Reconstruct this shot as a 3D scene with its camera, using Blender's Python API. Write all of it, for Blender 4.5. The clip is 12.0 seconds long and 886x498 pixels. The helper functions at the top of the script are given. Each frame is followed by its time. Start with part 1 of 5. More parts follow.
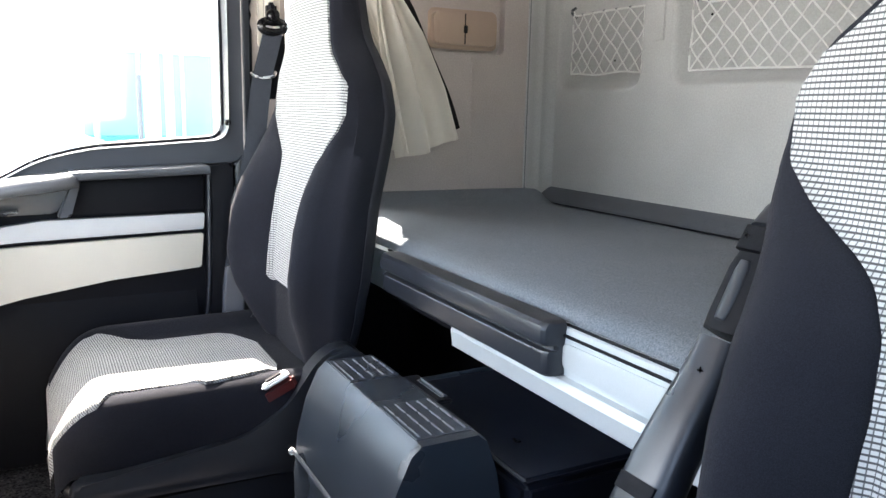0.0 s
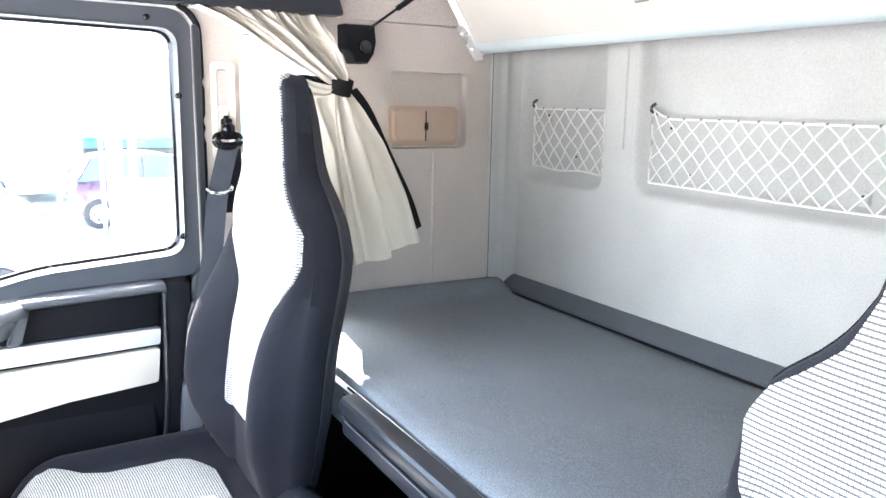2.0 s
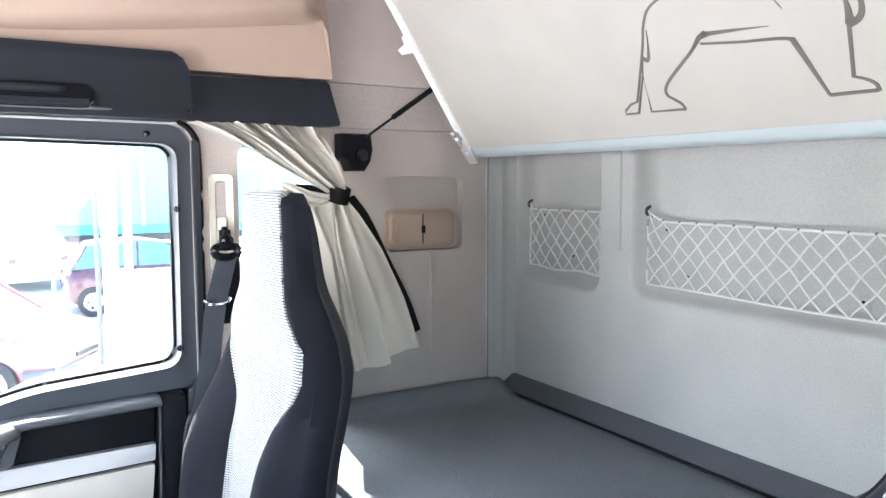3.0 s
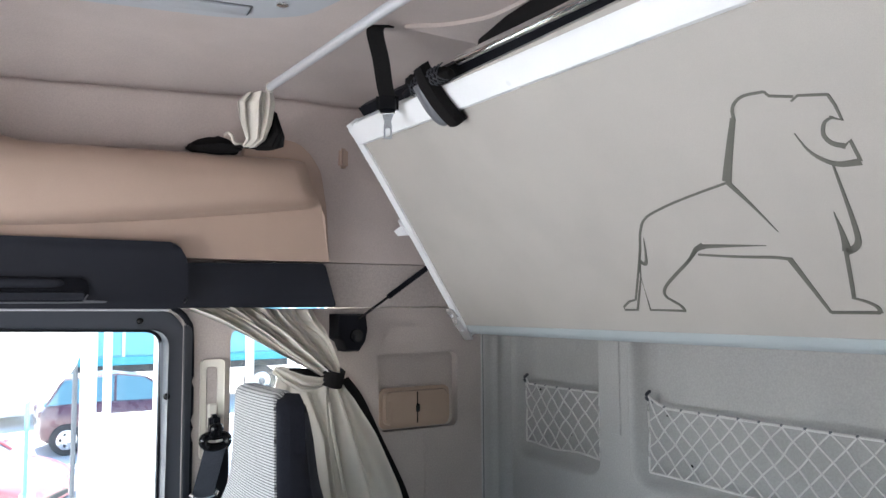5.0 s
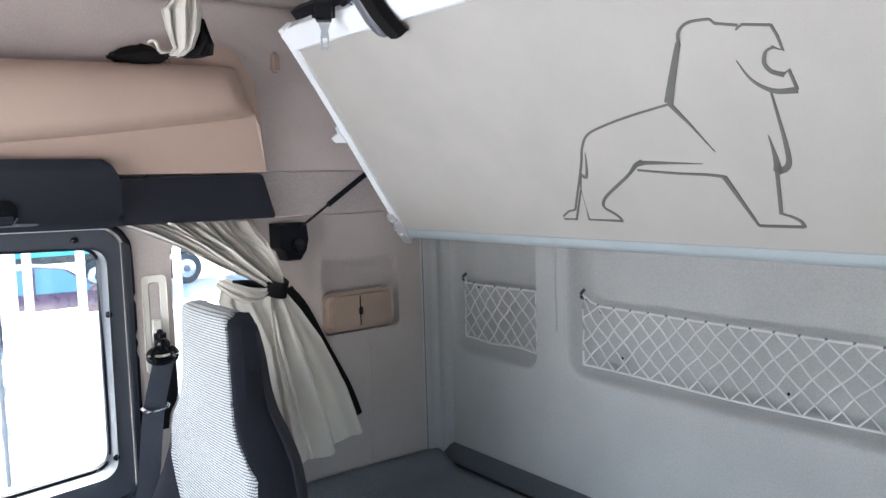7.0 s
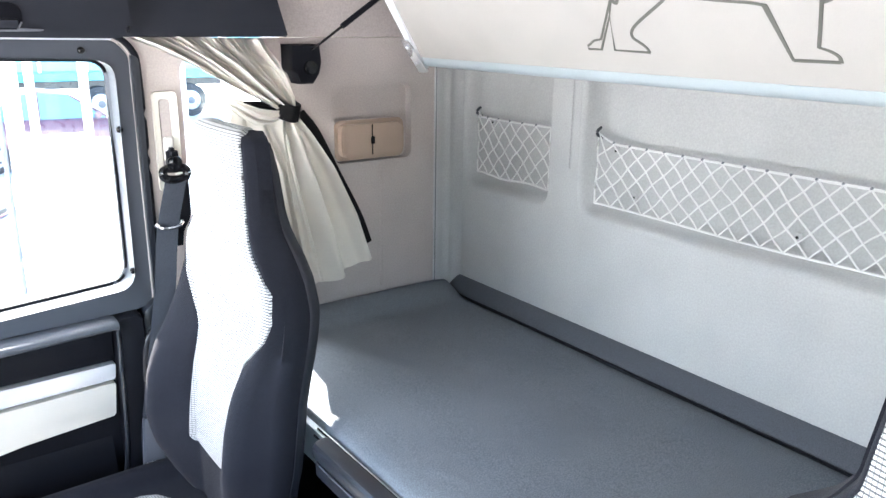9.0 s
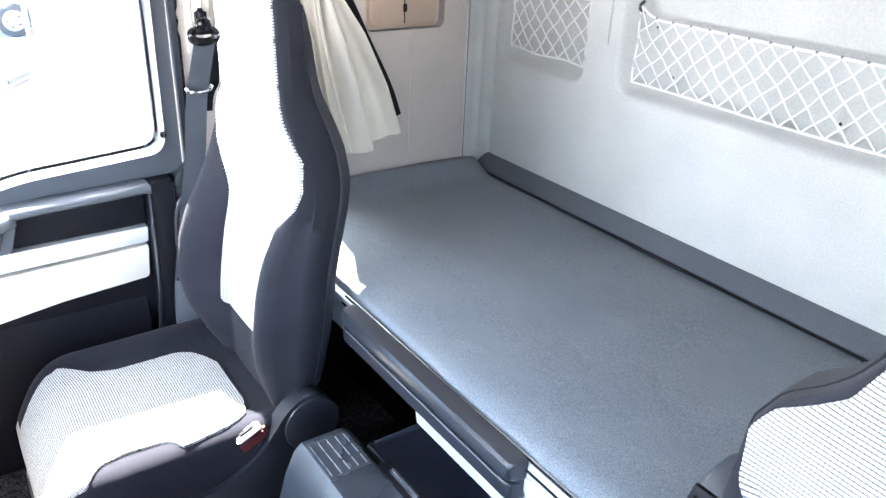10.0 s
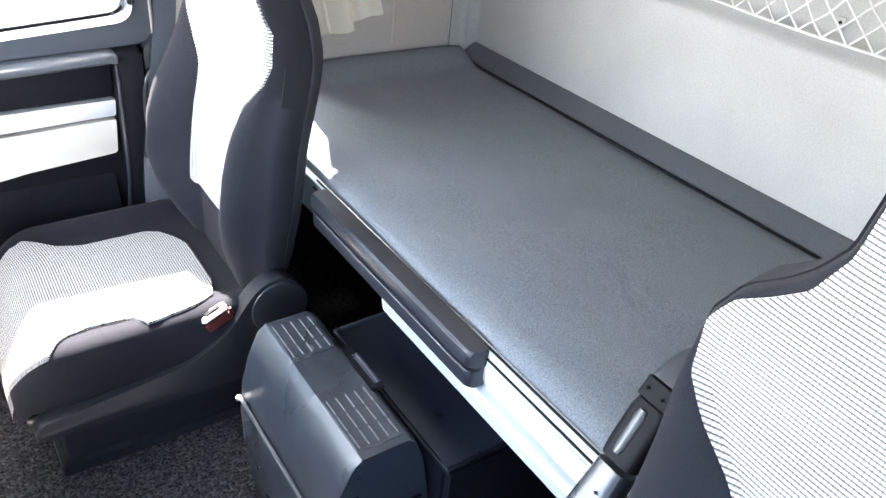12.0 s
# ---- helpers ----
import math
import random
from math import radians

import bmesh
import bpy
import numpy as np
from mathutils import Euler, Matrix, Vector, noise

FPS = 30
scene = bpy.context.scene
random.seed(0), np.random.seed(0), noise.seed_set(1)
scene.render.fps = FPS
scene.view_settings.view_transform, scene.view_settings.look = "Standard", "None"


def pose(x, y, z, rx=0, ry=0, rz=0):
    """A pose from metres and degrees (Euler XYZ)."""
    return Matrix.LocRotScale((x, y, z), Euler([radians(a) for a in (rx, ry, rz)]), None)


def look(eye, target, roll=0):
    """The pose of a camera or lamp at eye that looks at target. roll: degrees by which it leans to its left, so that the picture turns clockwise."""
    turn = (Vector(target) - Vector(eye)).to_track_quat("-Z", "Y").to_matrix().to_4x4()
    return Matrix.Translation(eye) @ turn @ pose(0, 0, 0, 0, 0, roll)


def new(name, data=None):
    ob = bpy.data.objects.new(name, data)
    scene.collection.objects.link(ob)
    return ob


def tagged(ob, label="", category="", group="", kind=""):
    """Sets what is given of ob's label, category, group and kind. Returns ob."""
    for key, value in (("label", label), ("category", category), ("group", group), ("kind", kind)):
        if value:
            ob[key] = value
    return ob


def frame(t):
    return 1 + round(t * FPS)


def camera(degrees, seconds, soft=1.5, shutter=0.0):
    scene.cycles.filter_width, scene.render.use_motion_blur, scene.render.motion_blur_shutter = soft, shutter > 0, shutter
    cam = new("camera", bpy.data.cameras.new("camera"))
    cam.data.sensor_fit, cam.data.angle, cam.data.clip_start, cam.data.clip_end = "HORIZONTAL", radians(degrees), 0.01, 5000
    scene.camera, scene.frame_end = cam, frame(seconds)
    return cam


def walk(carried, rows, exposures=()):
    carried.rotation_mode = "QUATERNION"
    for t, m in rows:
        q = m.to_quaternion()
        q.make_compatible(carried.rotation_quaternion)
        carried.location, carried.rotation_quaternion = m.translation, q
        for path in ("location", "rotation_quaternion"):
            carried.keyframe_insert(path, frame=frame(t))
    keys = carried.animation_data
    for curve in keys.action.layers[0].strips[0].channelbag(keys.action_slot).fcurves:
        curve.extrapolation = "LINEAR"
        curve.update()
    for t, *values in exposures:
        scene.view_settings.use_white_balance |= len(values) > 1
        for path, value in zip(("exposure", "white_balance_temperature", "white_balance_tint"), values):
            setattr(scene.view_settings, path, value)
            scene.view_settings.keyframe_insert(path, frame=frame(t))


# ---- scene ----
cam = camera(60.4, 12.0)
PATH = [
    (0, (0.055, 0.182, 1.319), (0.977, 1.921, 0.963), 1.2),
    (0.5, (0.054, 0.203, 1.446), (0.899, 1.92, 0.865), 2.0),
    (1, (0.062, 0.219, 1.532), (0.906, 1.913, 0.884), 2.3),
    (1.5, (0.092, 0.222, 1.575), (0.99, 1.957, 1.148), -0.1),
    (2, (0.105, 0.237, 1.623), (1.093, 1.934, 1.244), 1.0),
    (2.5, (0.1, 0.237, 1.673), (1.105, 1.949, 1.432), -0.6),
    (2.7, (0.101, 0.243, 1.685), (1.108, 1.957, 1.475), -0.6),
    (4.3, (0.117, 0.295, 1.762), (1.14, 2.013, 1.801), 0.4),
    (4.5, (0.118, 0.293, 1.793), (1.124, 2.019, 1.89), -0.5),
    (5, (0.087, 0.288, 1.841), (1.138, 1.983, 1.989), -0.3),
    (5.5, (0.071, 0.279, 1.89), (1.17, 1.946, 2.003), -1.8),
    (6, (0.042, 0.278, 1.912), (1.19, 1.915, 1.967), -2.7),
    (6.5, (0.039, 0.284, 1.919), (1.234, 1.886, 1.865), -2.7),
    (7, (0.045, 0.297, 1.915), (1.252, 1.882, 1.742), -1.7),
    (7.2, (0.047, 0.295, 1.919), (1.254, 1.879, 1.736), -1.5),
    (9, (0.032, 0.312, 1.878), (1.181, 1.847, 1.308), 0.8),
    (9.5, (0.031, 0.308, 1.866), (1.129, 1.827, 1.167), 1.8),
    (10, (0.014, 0.321, 1.862), (1.062, 1.792, 1.001), 2.5),
    (10.5, (0.021, 0.324, 1.858), (1.026, 1.751, 0.882), 3.2),
    (11, (0.027, 0.322, 1.841), (0.992, 1.723, 0.789), 4.6),
    (11.5, (0.017, 0.331, 1.848), (0.987, 1.677, 0.732), 6.3),
    (12, (0.058, 0.315, 1.816), (1.069, 1.663, 0.739), 5.9),
]
EXPOSURES = [(0, 3.22, 7000, 12.5), (0.5, 3.52, 7000, 12), (1, 3.62, 6900, 12), (1.5, 3.92, 6700, 12), (2.0, 4.12, 6600, 12), (2.5, 3.8, 6500, 12), (4.5, 2.7, 6400, 12), (5.0, 2.46, 6400, 12), (5.5, 2.42, 6400, 12), (6.0, 2.28, 6300, 12), (6.5, 2.30, 6250, 12), (7.2, 3.0, 6200, 12), (9, 3.68, 6350, 12), (9.5, 3.84, 6280, 12), (10, 4.2, 6280, 12), (10.5, 4.3, 6400, 12.5), (11, 4.22, 6600, 13), (12, 4.0, 6750, 13)]
walk(cam, [(t, look(eye, target, roll)) for t, eye, target, roll in PATH], EXPOSURES)

# ---- light ----
SUN_TO = Vector((0.005, 0.84, 1.0)).normalized()      # from the cab towards the sun
world = bpy.data.worlds.new("sky")
scene.world = world
world.use_nodes = True
_n, _l = world.node_tree.nodes, world.node_tree.links
_n.clear()
_sky = _n.new("ShaderNodeTexSky")
_sky.sky_type = "NISHITA"
_sky.sun_disc = False
_sky.sun_elevation = math.asin(SUN_TO.z)
_sky.sun_rotation = math.atan2(SUN_TO.x, SUN_TO.y)
_bg = _n.new("ShaderNodeBackground")
_bg.inputs["Strength"].default_value = 0.15
_wo = _n.new("ShaderNodeOutputWorld")
_l.new(_sky.outputs[0], _bg.inputs[0])
_l.new(_bg.outputs[0], _wo.inputs[0])
_sl = bpy.data.lights.new("sun", "SUN")
_sl.energy, _sl.angle, _sl.color = 5.0, radians(0.6), (1.0, 0.95, 0.88)
sun = new("sun", _sl)
sun.rotation_mode = "QUATERNION"
sun.rotation_quaternion = SUN_TO.to_track_quat("Z", "Y")


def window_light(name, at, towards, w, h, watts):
    """Added area lamp at or outside an opening, standing in for sky light."""
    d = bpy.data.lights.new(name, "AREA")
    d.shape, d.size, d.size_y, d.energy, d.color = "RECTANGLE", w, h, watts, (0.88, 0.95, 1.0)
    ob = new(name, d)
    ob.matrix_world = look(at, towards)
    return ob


# added lamps in the unseen windscreen and driver's window openings
window_light("windscreen_daylight", (-0.90, 1.40, 1.46), (1.0, 1.1, 1.30), 1.25, 0.74, 3.55)
window_light("driver_window_daylight", (-0.06, -0.14, 1.50), (0.30, 1.9, 1.60), 1.05, 0.52, 0.24)
# added fill lamps outside, above the panes and off the openings
window_light("door_window_fill", (-0.02, 2.335, 1.847), (-0.02, 1.635, 1.147), 1.02, 0.05, 0.5)
window_light("quarter_window_fill", (0.74, 2.50, 1.995), (1.0, 1.3, 1.05), 0.34, 0.24, 2.8)

# ---- materials ----


def mat(name, base, rough=0.6, metal=0.0, grain=0.0, scale=400.0, spots=0.10, spot_scale=6.0, bump=0.0, sheen=0.0,
        coat=0.0, tint=None, spec=0.5, wrinkle=0.0):
    """A surface with fine grain (colour and relief) and broad unevenness."""
    m = bpy.data.materials.new(name)
    m.use_nodes = True
    n, l = m.node_tree.nodes, m.node_tree.links
    b = n["Principled BSDF"]
    b.inputs["Metallic"].default_value = metal
    b.inputs["Specular IOR Level"].default_value = spec
    if sheen:
        b.inputs["Sheen Weight"].default_value = sheen
        b.inputs["Sheen Roughness"].default_value = 0.6
    if coat:
        b.inputs["Coat Weight"].default_value = coat
    tc = n.new("ShaderNodeTexCoord")
    fine = n.new("ShaderNodeTexNoise")
    fine.inputs["Scale"].default_value = scale
    fine.inputs["Detail"].default_value = 3
    broad = n.new("ShaderNodeTexNoise")
    broad.inputs["Scale"].default_value = spot_scale
    broad.inputs["Detail"].default_value = 4
    l.new(tc.outputs["Object"], fine.inputs["Vector"])
    l.new(tc.outputs["Object"], broad.inputs["Vector"])
    t = tint or tuple(c * 0.7 for c in base)
    mx = n.new("ShaderNodeMix")
    mx.data_type = "RGBA"
    mr = n.new("ShaderNodeMapRange")
    mr.inputs[1].default_value, mr.inputs[2].default_value = 0.35, 0.75
    mr.inputs[3].default_value, mr.inputs[4].default_value = 0.0, min(1.0, spots * 3)
    l.new(broad.outputs["Fac"], mr.inputs[0])
    l.new(mr.outputs[0], mx.inputs["Factor"])
    mx.inputs["A"].default_value = (*base, 1)
    mx.inputs["B"].default_value = (*t, 1)
    mg = n.new("ShaderNodeMix")
    mg.data_type = "RGBA"
    mg.blend_type = "MULTIPLY"
    mg.inputs["Factor"].default_value = 1.0
    gr = n.new("ShaderNodeMapRange")
    gr.inputs[1].default_value, gr.inputs[2].default_value = 0.3, 0.7
    gr.inputs[3].default_value, gr.inputs[4].default_value = 1.0 - grain, 1.0 + grain
    l.new(fine.outputs["Fac"], gr.inputs[0])
    l.new(mx.outputs["Result"], mg.inputs["A"])
    l.new(gr.outputs[0], mg.inputs["B"])
    l.new(mg.outputs["Result"], b.inputs["Base Color"])
    rr_ = n.new("ShaderNodeMapRange")
    rr_.inputs[1].default_value, rr_.inputs[2].default_value = 0.3, 0.7
    rr_.inputs[3].default_value, rr_.inputs[4].default_value = max(0.02, rough - 0.08), min(1.0, rough + 0.08)
    l.new(broad.outputs["Fac"], rr_.inputs[0])
    l.new(rr_.outputs[0], b.inputs["Roughness"])
    if bump:
        bp = n.new("ShaderNodeBump")
        bp.inputs["Strength"].default_value = bump
        bp.inputs["Distance"].default_value = 0.002
        l.new(fine.outputs["Fac"], bp.inputs["Height"])
        l.new(bp.outputs[0], b.inputs["Normal"])
        if wrinkle:
            wv = n.new("ShaderNodeTexNoise")
            wv.inputs["Scale"].default_value = 9.0
            wv.inputs["Detail"].default_value = 3
            wv.inputs["Distortion"].default_value = 1.2
            l.new(tc.outputs["Object"], wv.inputs["Vector"])
            b2 = n.new("ShaderNodeBump")
            b2.inputs["Strength"].default_value = wrinkle
            b2.inputs["Distance"].default_value = 0.012
            l.new(wv.outputs["Fac"], b2.inputs["Height"])
            l.new(b2.outputs[0], bp.inputs["Normal"])
    return m


def weave(name, light, dark, pitch, wire):
    """Light cloth with a fine dark grid woven into it (pitch across and up, share of the pitch that is dark)."""
    m = mat(name, light, 0.85, sheen=0.3, grain=0.06, scale=900, spots=0.06)
    n, l = m.node_tree.nodes, m.node_tree.links
    b = n["Principled BSDF"]
    src = b.inputs["Base Color"].links[0].from_socket
    tc = n.new("ShaderNodeTexCoord")
    sp = n.new("ShaderNodeSeparateXYZ")
    l.new(tc.outputs["UV"], sp.inputs[0])
    masks = []
    for k in (0, 1):
        mul = n.new("ShaderNodeMath")
        mul.operation = "MULTIPLY"
        mul.inputs[1].default_value = 1.0 / pitch[k]
        fr = n.new("ShaderNodeMath")
        fr.operation = "FRACT"
        st = n.new("ShaderNodeMapRange")
        st.interpolation_type = "SMOOTHSTEP"
        st.inputs[1].default_value, st.inputs[2].default_value = wire[k] - 0.07, wire[k] + 0.07
        pp = n.new("ShaderNodeMath")
        pp.operation = "PINGPONG"
        pp.inputs[1].default_value = 0.5
        l.new(sp.outputs[k], mul.inputs[0])
        l.new(mul.outputs[0], fr.inputs[0])
        l.new(fr.outputs[0], pp.inputs[0])
        l.new(pp.outputs[0], st.inputs[0])
        masks.append(st)
    both = n.new("ShaderNodeMath")
    both.operation = "MULTIPLY"
    l.new(masks[0].outputs[0], both.inputs[0])
    l.new(masks[1].outputs[0], both.inputs[1])
    mx = n.new("ShaderNodeMix")
    mx.data_type = "RGBA"
    mx.inputs["A"].default_value = (*dark, 1)
    l.new(both.outputs[0], mx.inputs["Factor"])
    l.new(src, mx.inputs["B"])
    l.new(mx.outputs["Result"], b.inputs["Base Color"])
    bp = n.new("ShaderNodeBump")
    bp.inputs["Strength"].default_value = 0.5
    bp.inputs["Distance"].default_value = 0.0008
    l.new(both.outputs[0], bp.inputs["Height"])
    l.new(bp.outputs[0], b.inputs["Normal"])
    return m


def glass_mat(name, tint, rough=0.0):
    m = bpy.data.materials.new(name)
    m.use_nodes = True
    n, l = m.node_tree.nodes, m.node_tree.links
    n.clear()
    o = n.new("ShaderNodeOutputMaterial")
    tr = n.new("ShaderNodeBsdfTransparent")
    tr.inputs[0].default_value = (*tint, 1)
    gl = n.new("ShaderNodeBsdfGlossy")
    gl.inputs["Roughness"].default_value = rough
    fr = n.new("ShaderNodeFresnel")
    fr.inputs[0].default_value = 1.45
    ms = n.new("ShaderNodeMixShader")
    l.new(fr.outputs[0], ms.inputs[0])
    l.new(tr.outputs[0], ms.inputs[1])
    l.new(gl.outputs[0], ms.inputs[2])
    l.new(ms.outputs[0], o.inputs[0])
    return m


M_WALL = mat("felt_wall_lining", (0.405, 0.400, 0.388), 0.95, grain=0.08, scale=230, spots=0.10, bump=0.28, sheen=0.15, spec=0.2, wrinkle=0.05)
M_SIDE = mat("beige_felt_lining", (0.46, 0.405, 0.375), 0.95, grain=0.09, scale=230, spots=0.10, bump=0.28, sheen=0.15, spec=0.2, wrinkle=0.05)
M_ROOF = mat("roof_lining", (0.56, 0.48, 0.445), 0.95, grain=0.06, scale=300, spots=0.12, bump=0.24, sheen=0.15, spec=0.2, wrinkle=0.08)
M_BEIGE = mat("beige_plastic", (0.455, 0.335, 0.268), 0.5, grain=0.04, scale=700, spots=0.08, bump=0.12, spec=0.35)
# darker than the shelf's beige: the shade on the tray is in the colour
M_TRAY = mat("shaded_beige_plastic", (0.40, 0.30, 0.235), 0.55, grain=0.05, scale=600, spots=0.1, bump=0.12, spec=0.3)
M_CREAM = mat("cream_plastic", (0.72, 0.68, 0.60), 0.5, grain=0.03, scale=700, spots=0.08, bump=0.1)
M_HEADER = mat("charcoal_grained_plastic", (0.017, 0.0185, 0.025), 0.5, grain=0.12, scale=600, spots=0.15, bump=0.2, spec=0.2)
M_BLACK = mat("black_grained_plastic", (0.0048, 0.0050, 0.0075), 0.55, grain=0.15, scale=600, spots=0.2, bump=0.25, tint=(0.0075, 0.0080, 0.0110), spec=0.12)
M_TRIM = mat("door_grey_plastic", (0.062, 0.068, 0.082), 0.4, grain=0.10, scale=600, spots=0.15, bump=0.2, tint=(0.074, 0.080, 0.094), spec=0.3)
M_CON = mat("satin_blue_grey_plastic", (0.029, 0.037, 0.049), 0.30, grain=0.12, scale=700, spots=0.08, bump=0.22, tint=(0.035, 0.044, 0.057), spec=0.8)
M_BOX = mat("dark_blue_plastic", (0.010, 0.013, 0.021), 0.34, grain=0.15, scale=500, spots=0.2, bump=0.2, tint=(0.015, 0.018, 0.027), spec=0.6)
M_LIP = mat("polished_dark_plastic", (0.024, 0.024, 0.028), 0.28, grain=0.06, spots=0.05, spec=0.5)
M_GREY = mat("dark_grey_plastic", (0.018, 0.021, 0.028), 0.34, grain=0.10, scale=800, spots=0.05, bump=0.10, tint=(0.025, 0.028, 0.036), spec=0.65)
M_GREY2 = mat("mid_grey_plastic", (0.13, 0.135, 0.15), 0.36, grain=0.08, scale=600, spots=0.15, bump=0.15)
M_CONSOLE = mat("console_grey_plastic", (0.43, 0.455, 0.485), 0.5, grain=0.03, scale=600, spots=0.06, bump=0.1)
M_GLOSS = mat("glossy_black_plastic", (0.0045, 0.0046, 0.0055), 0.20, grain=0.05, spots=0.15, spec=0.5)
M_ALU = mat("brushed_aluminium", (0.82, 0.83, 0.84), 0.32, metal=0.75, grain=0.04, scale=500, spots=0.08)
M_FRONT = mat("silvery_white_front_board", (0.56, 0.60, 0.62), 0.38, metal=0.15, grain=0.03, scale=500, spots=0.08)
M_WHITE = mat("white_coated_metal", (0.84, 0.85, 0.85), 0.35, grain=0.02, scale=500, spots=0.06)
M_CHROME = mat("chrome", (0.85, 0.86, 0.87), 0.12, metal=1.0, spots=0.05)
M_SEAT = mat("dark_seat_cloth", (0.0135, 0.0140, 0.0195), 0.9, sheen=0.05, grain=0.35, scale=900, spots=0.25, bump=0.4, tint=(0.021, 0.022, 0.029), spec=0.05, wrinkle=0.12)
M_BACK = mat("dark_back_textile", (0.024, 0.025, 0.032), 0.6, grain=0.2, scale=700, spots=0.2, bump=0.3, spec=0.3)
M_BOLSTER = mat("dark_bolster_cloth", (0.062, 0.066, 0.076), 0.72, grain=0.22, scale=420, spots=0.25, bump=0.4, sheen=0.12, tint=(0.074, 0.078, 0.088), spec=0.15, wrinkle=0.16)
M_MATTRESS = mat("dark_mattress_cloth", (0.146, 0.164, 0.184), 0.95, grain=0.34, scale=420, spots=0.30, bump=0.5, sheen=0.03, tint=(0.170, 0.187, 0.205), spec=0.05, wrinkle=0.26)
M_INSERT = weave("light_woven_seat_cloth", (0.50, 0.50, 0.49), (0.05, 0.05, 0.055), (0.0052, 0.0056), (0.080, 0.185))
M_CARPET = mat("dark_carpet", (0.034, 0.034, 0.040), 1.0, grain=0.95, scale=150, spots=0.5, bump=1.0, tint=(0.095, 0.094, 0.100), spot_scale=60, spec=0.1)
M_CURTAIN = mat("cream_curtain_cloth", (0.64, 0.59, 0.515), 0.9, grain=0.08, scale=900, spots=0.10, bump=0.25, sheen=0.3)
M_CURTAIN2 = mat("black_curtain_lining", (0.013, 0.012, 0.012), 0.9, grain=0.2, spots=0.2, spec=0.1)
M_NET = mat("pale_elastic_cord", (0.64, 0.63, 0.61), 0.85, grain=0.12, scale=1500, spots=0.1)
M_BOARD = mat("bunk_board_cream", (0.44, 0.415, 0.38), 0.55, grain=0.06, scale=900, spots=0.08, bump=0.10, spec=0.35, wrinkle=0.02)
M_EMBLEM = mat("grey_print", (0.125, 0.123, 0.105), 0.6, grain=0.05, spots=0.1)
M_BLUE = mat("pale_blue_edge", (0.42, 0.475, 0.492), 0.45, grain=0.03, spots=0.08)
M_SILVER = mat("silver_trim", (0.62, 0.63, 0.65), 0.35, metal=0.35, grain=0.05, spots=0.08)
M_RED = mat("red_plastic", (0.08, 0.012, 0.012), 0.35, spots=0.1)
M_BELT = mat("belt_webbing", (0.038, 0.042, 0.052), 0.7, grain=0.3, scale=800, spots=0.15, bump=0.3, spec=0.12)
M_DASH = mat("light_grey_dash_plastic", (0.42, 0.42, 0.42), 0.5, grain=0.05, scale=500, spots=0.1, bump=0.1)
M_GLASS = glass_mat("window_glass", (0.92, 0.96, 0.95))

# ---- mesh helpers ----


def thing(name, label, category, at=(0, 0, 0), group="", kind=""):
    ob = new(name)
    ob.empty_display_size = 0.05
    ob.location = at
    return tagged(ob, label, category, group, kind)


def part(name, bm, material, parent=None, label="", smooth=35.0):
    """Links a bmesh as one mesh object under a thing or a part; its coordinates are those of the place."""
    me = bpy.data.meshes.new(name)
    bmesh.ops.recalc_face_normals(bm, faces=bm.faces[:])
    bm.to_mesh(me)
    bm.free()
    me.materials.append(material)
    if smooth:
        me.shade_smooth()
        me.set_sharp_from_angle(angle=radians(smooth))
    ob = new(name, me)
    if parent:
        ob.parent = parent
        chain, base = parent, Matrix.Identity(4)
        while chain:
            base = chain.matrix_basis @ base
            chain = chain.parent
        ob.matrix_parent_inverse = Matrix.Identity(4)
        ob.matrix_basis = base.inverted()
    if label:
        tagged(ob, label)
    return ob


def structure(ob, label, category):
    return tagged(ob, label, category, kind="structure")


def rr(u0, v0, u1, v1, r, n=6):
    """A rectangle with round corners, as (u, v) points."""
    out = []
    for cu, cv, a in ((u1 - r, v1 - r, 0), (u0 + r, v1 - r, 90), (u0 + r, v0 + r, 180), (u1 - r, v0 + r, 270)):
        out += [(cu + r * math.cos(radians(a + 90 * k / n)), cv + r * math.sin(radians(a + 90 * k / n))) for k in range(n + 1)]
    return out


def rounded(points, r, n=4):
    """A polygon whose corners are rounded by r."""
    out, c = [], len(points)
    for i in range(c):
        p, a, b = Vector(points[i]), Vector(points[i - 1]), Vector(points[(i + 1) % c])
        ra = min(r, (a - p).length * 0.45, (b - p).length * 0.45)
        s, e = p + (a - p).normalized() * ra, p + (b - p).normalized() * ra
        out += [tuple((1 - t) ** 2 * s + 2 * t * (1 - t) * p + t * t * e) for t in [k / n for k in range(n + 1)]]
    return out


AX = {"y": lambda u, v, w: (u, w, v), "x": lambda u, v, w: (w, u, v), "z": lambda u, v, w: (u, v, w)}


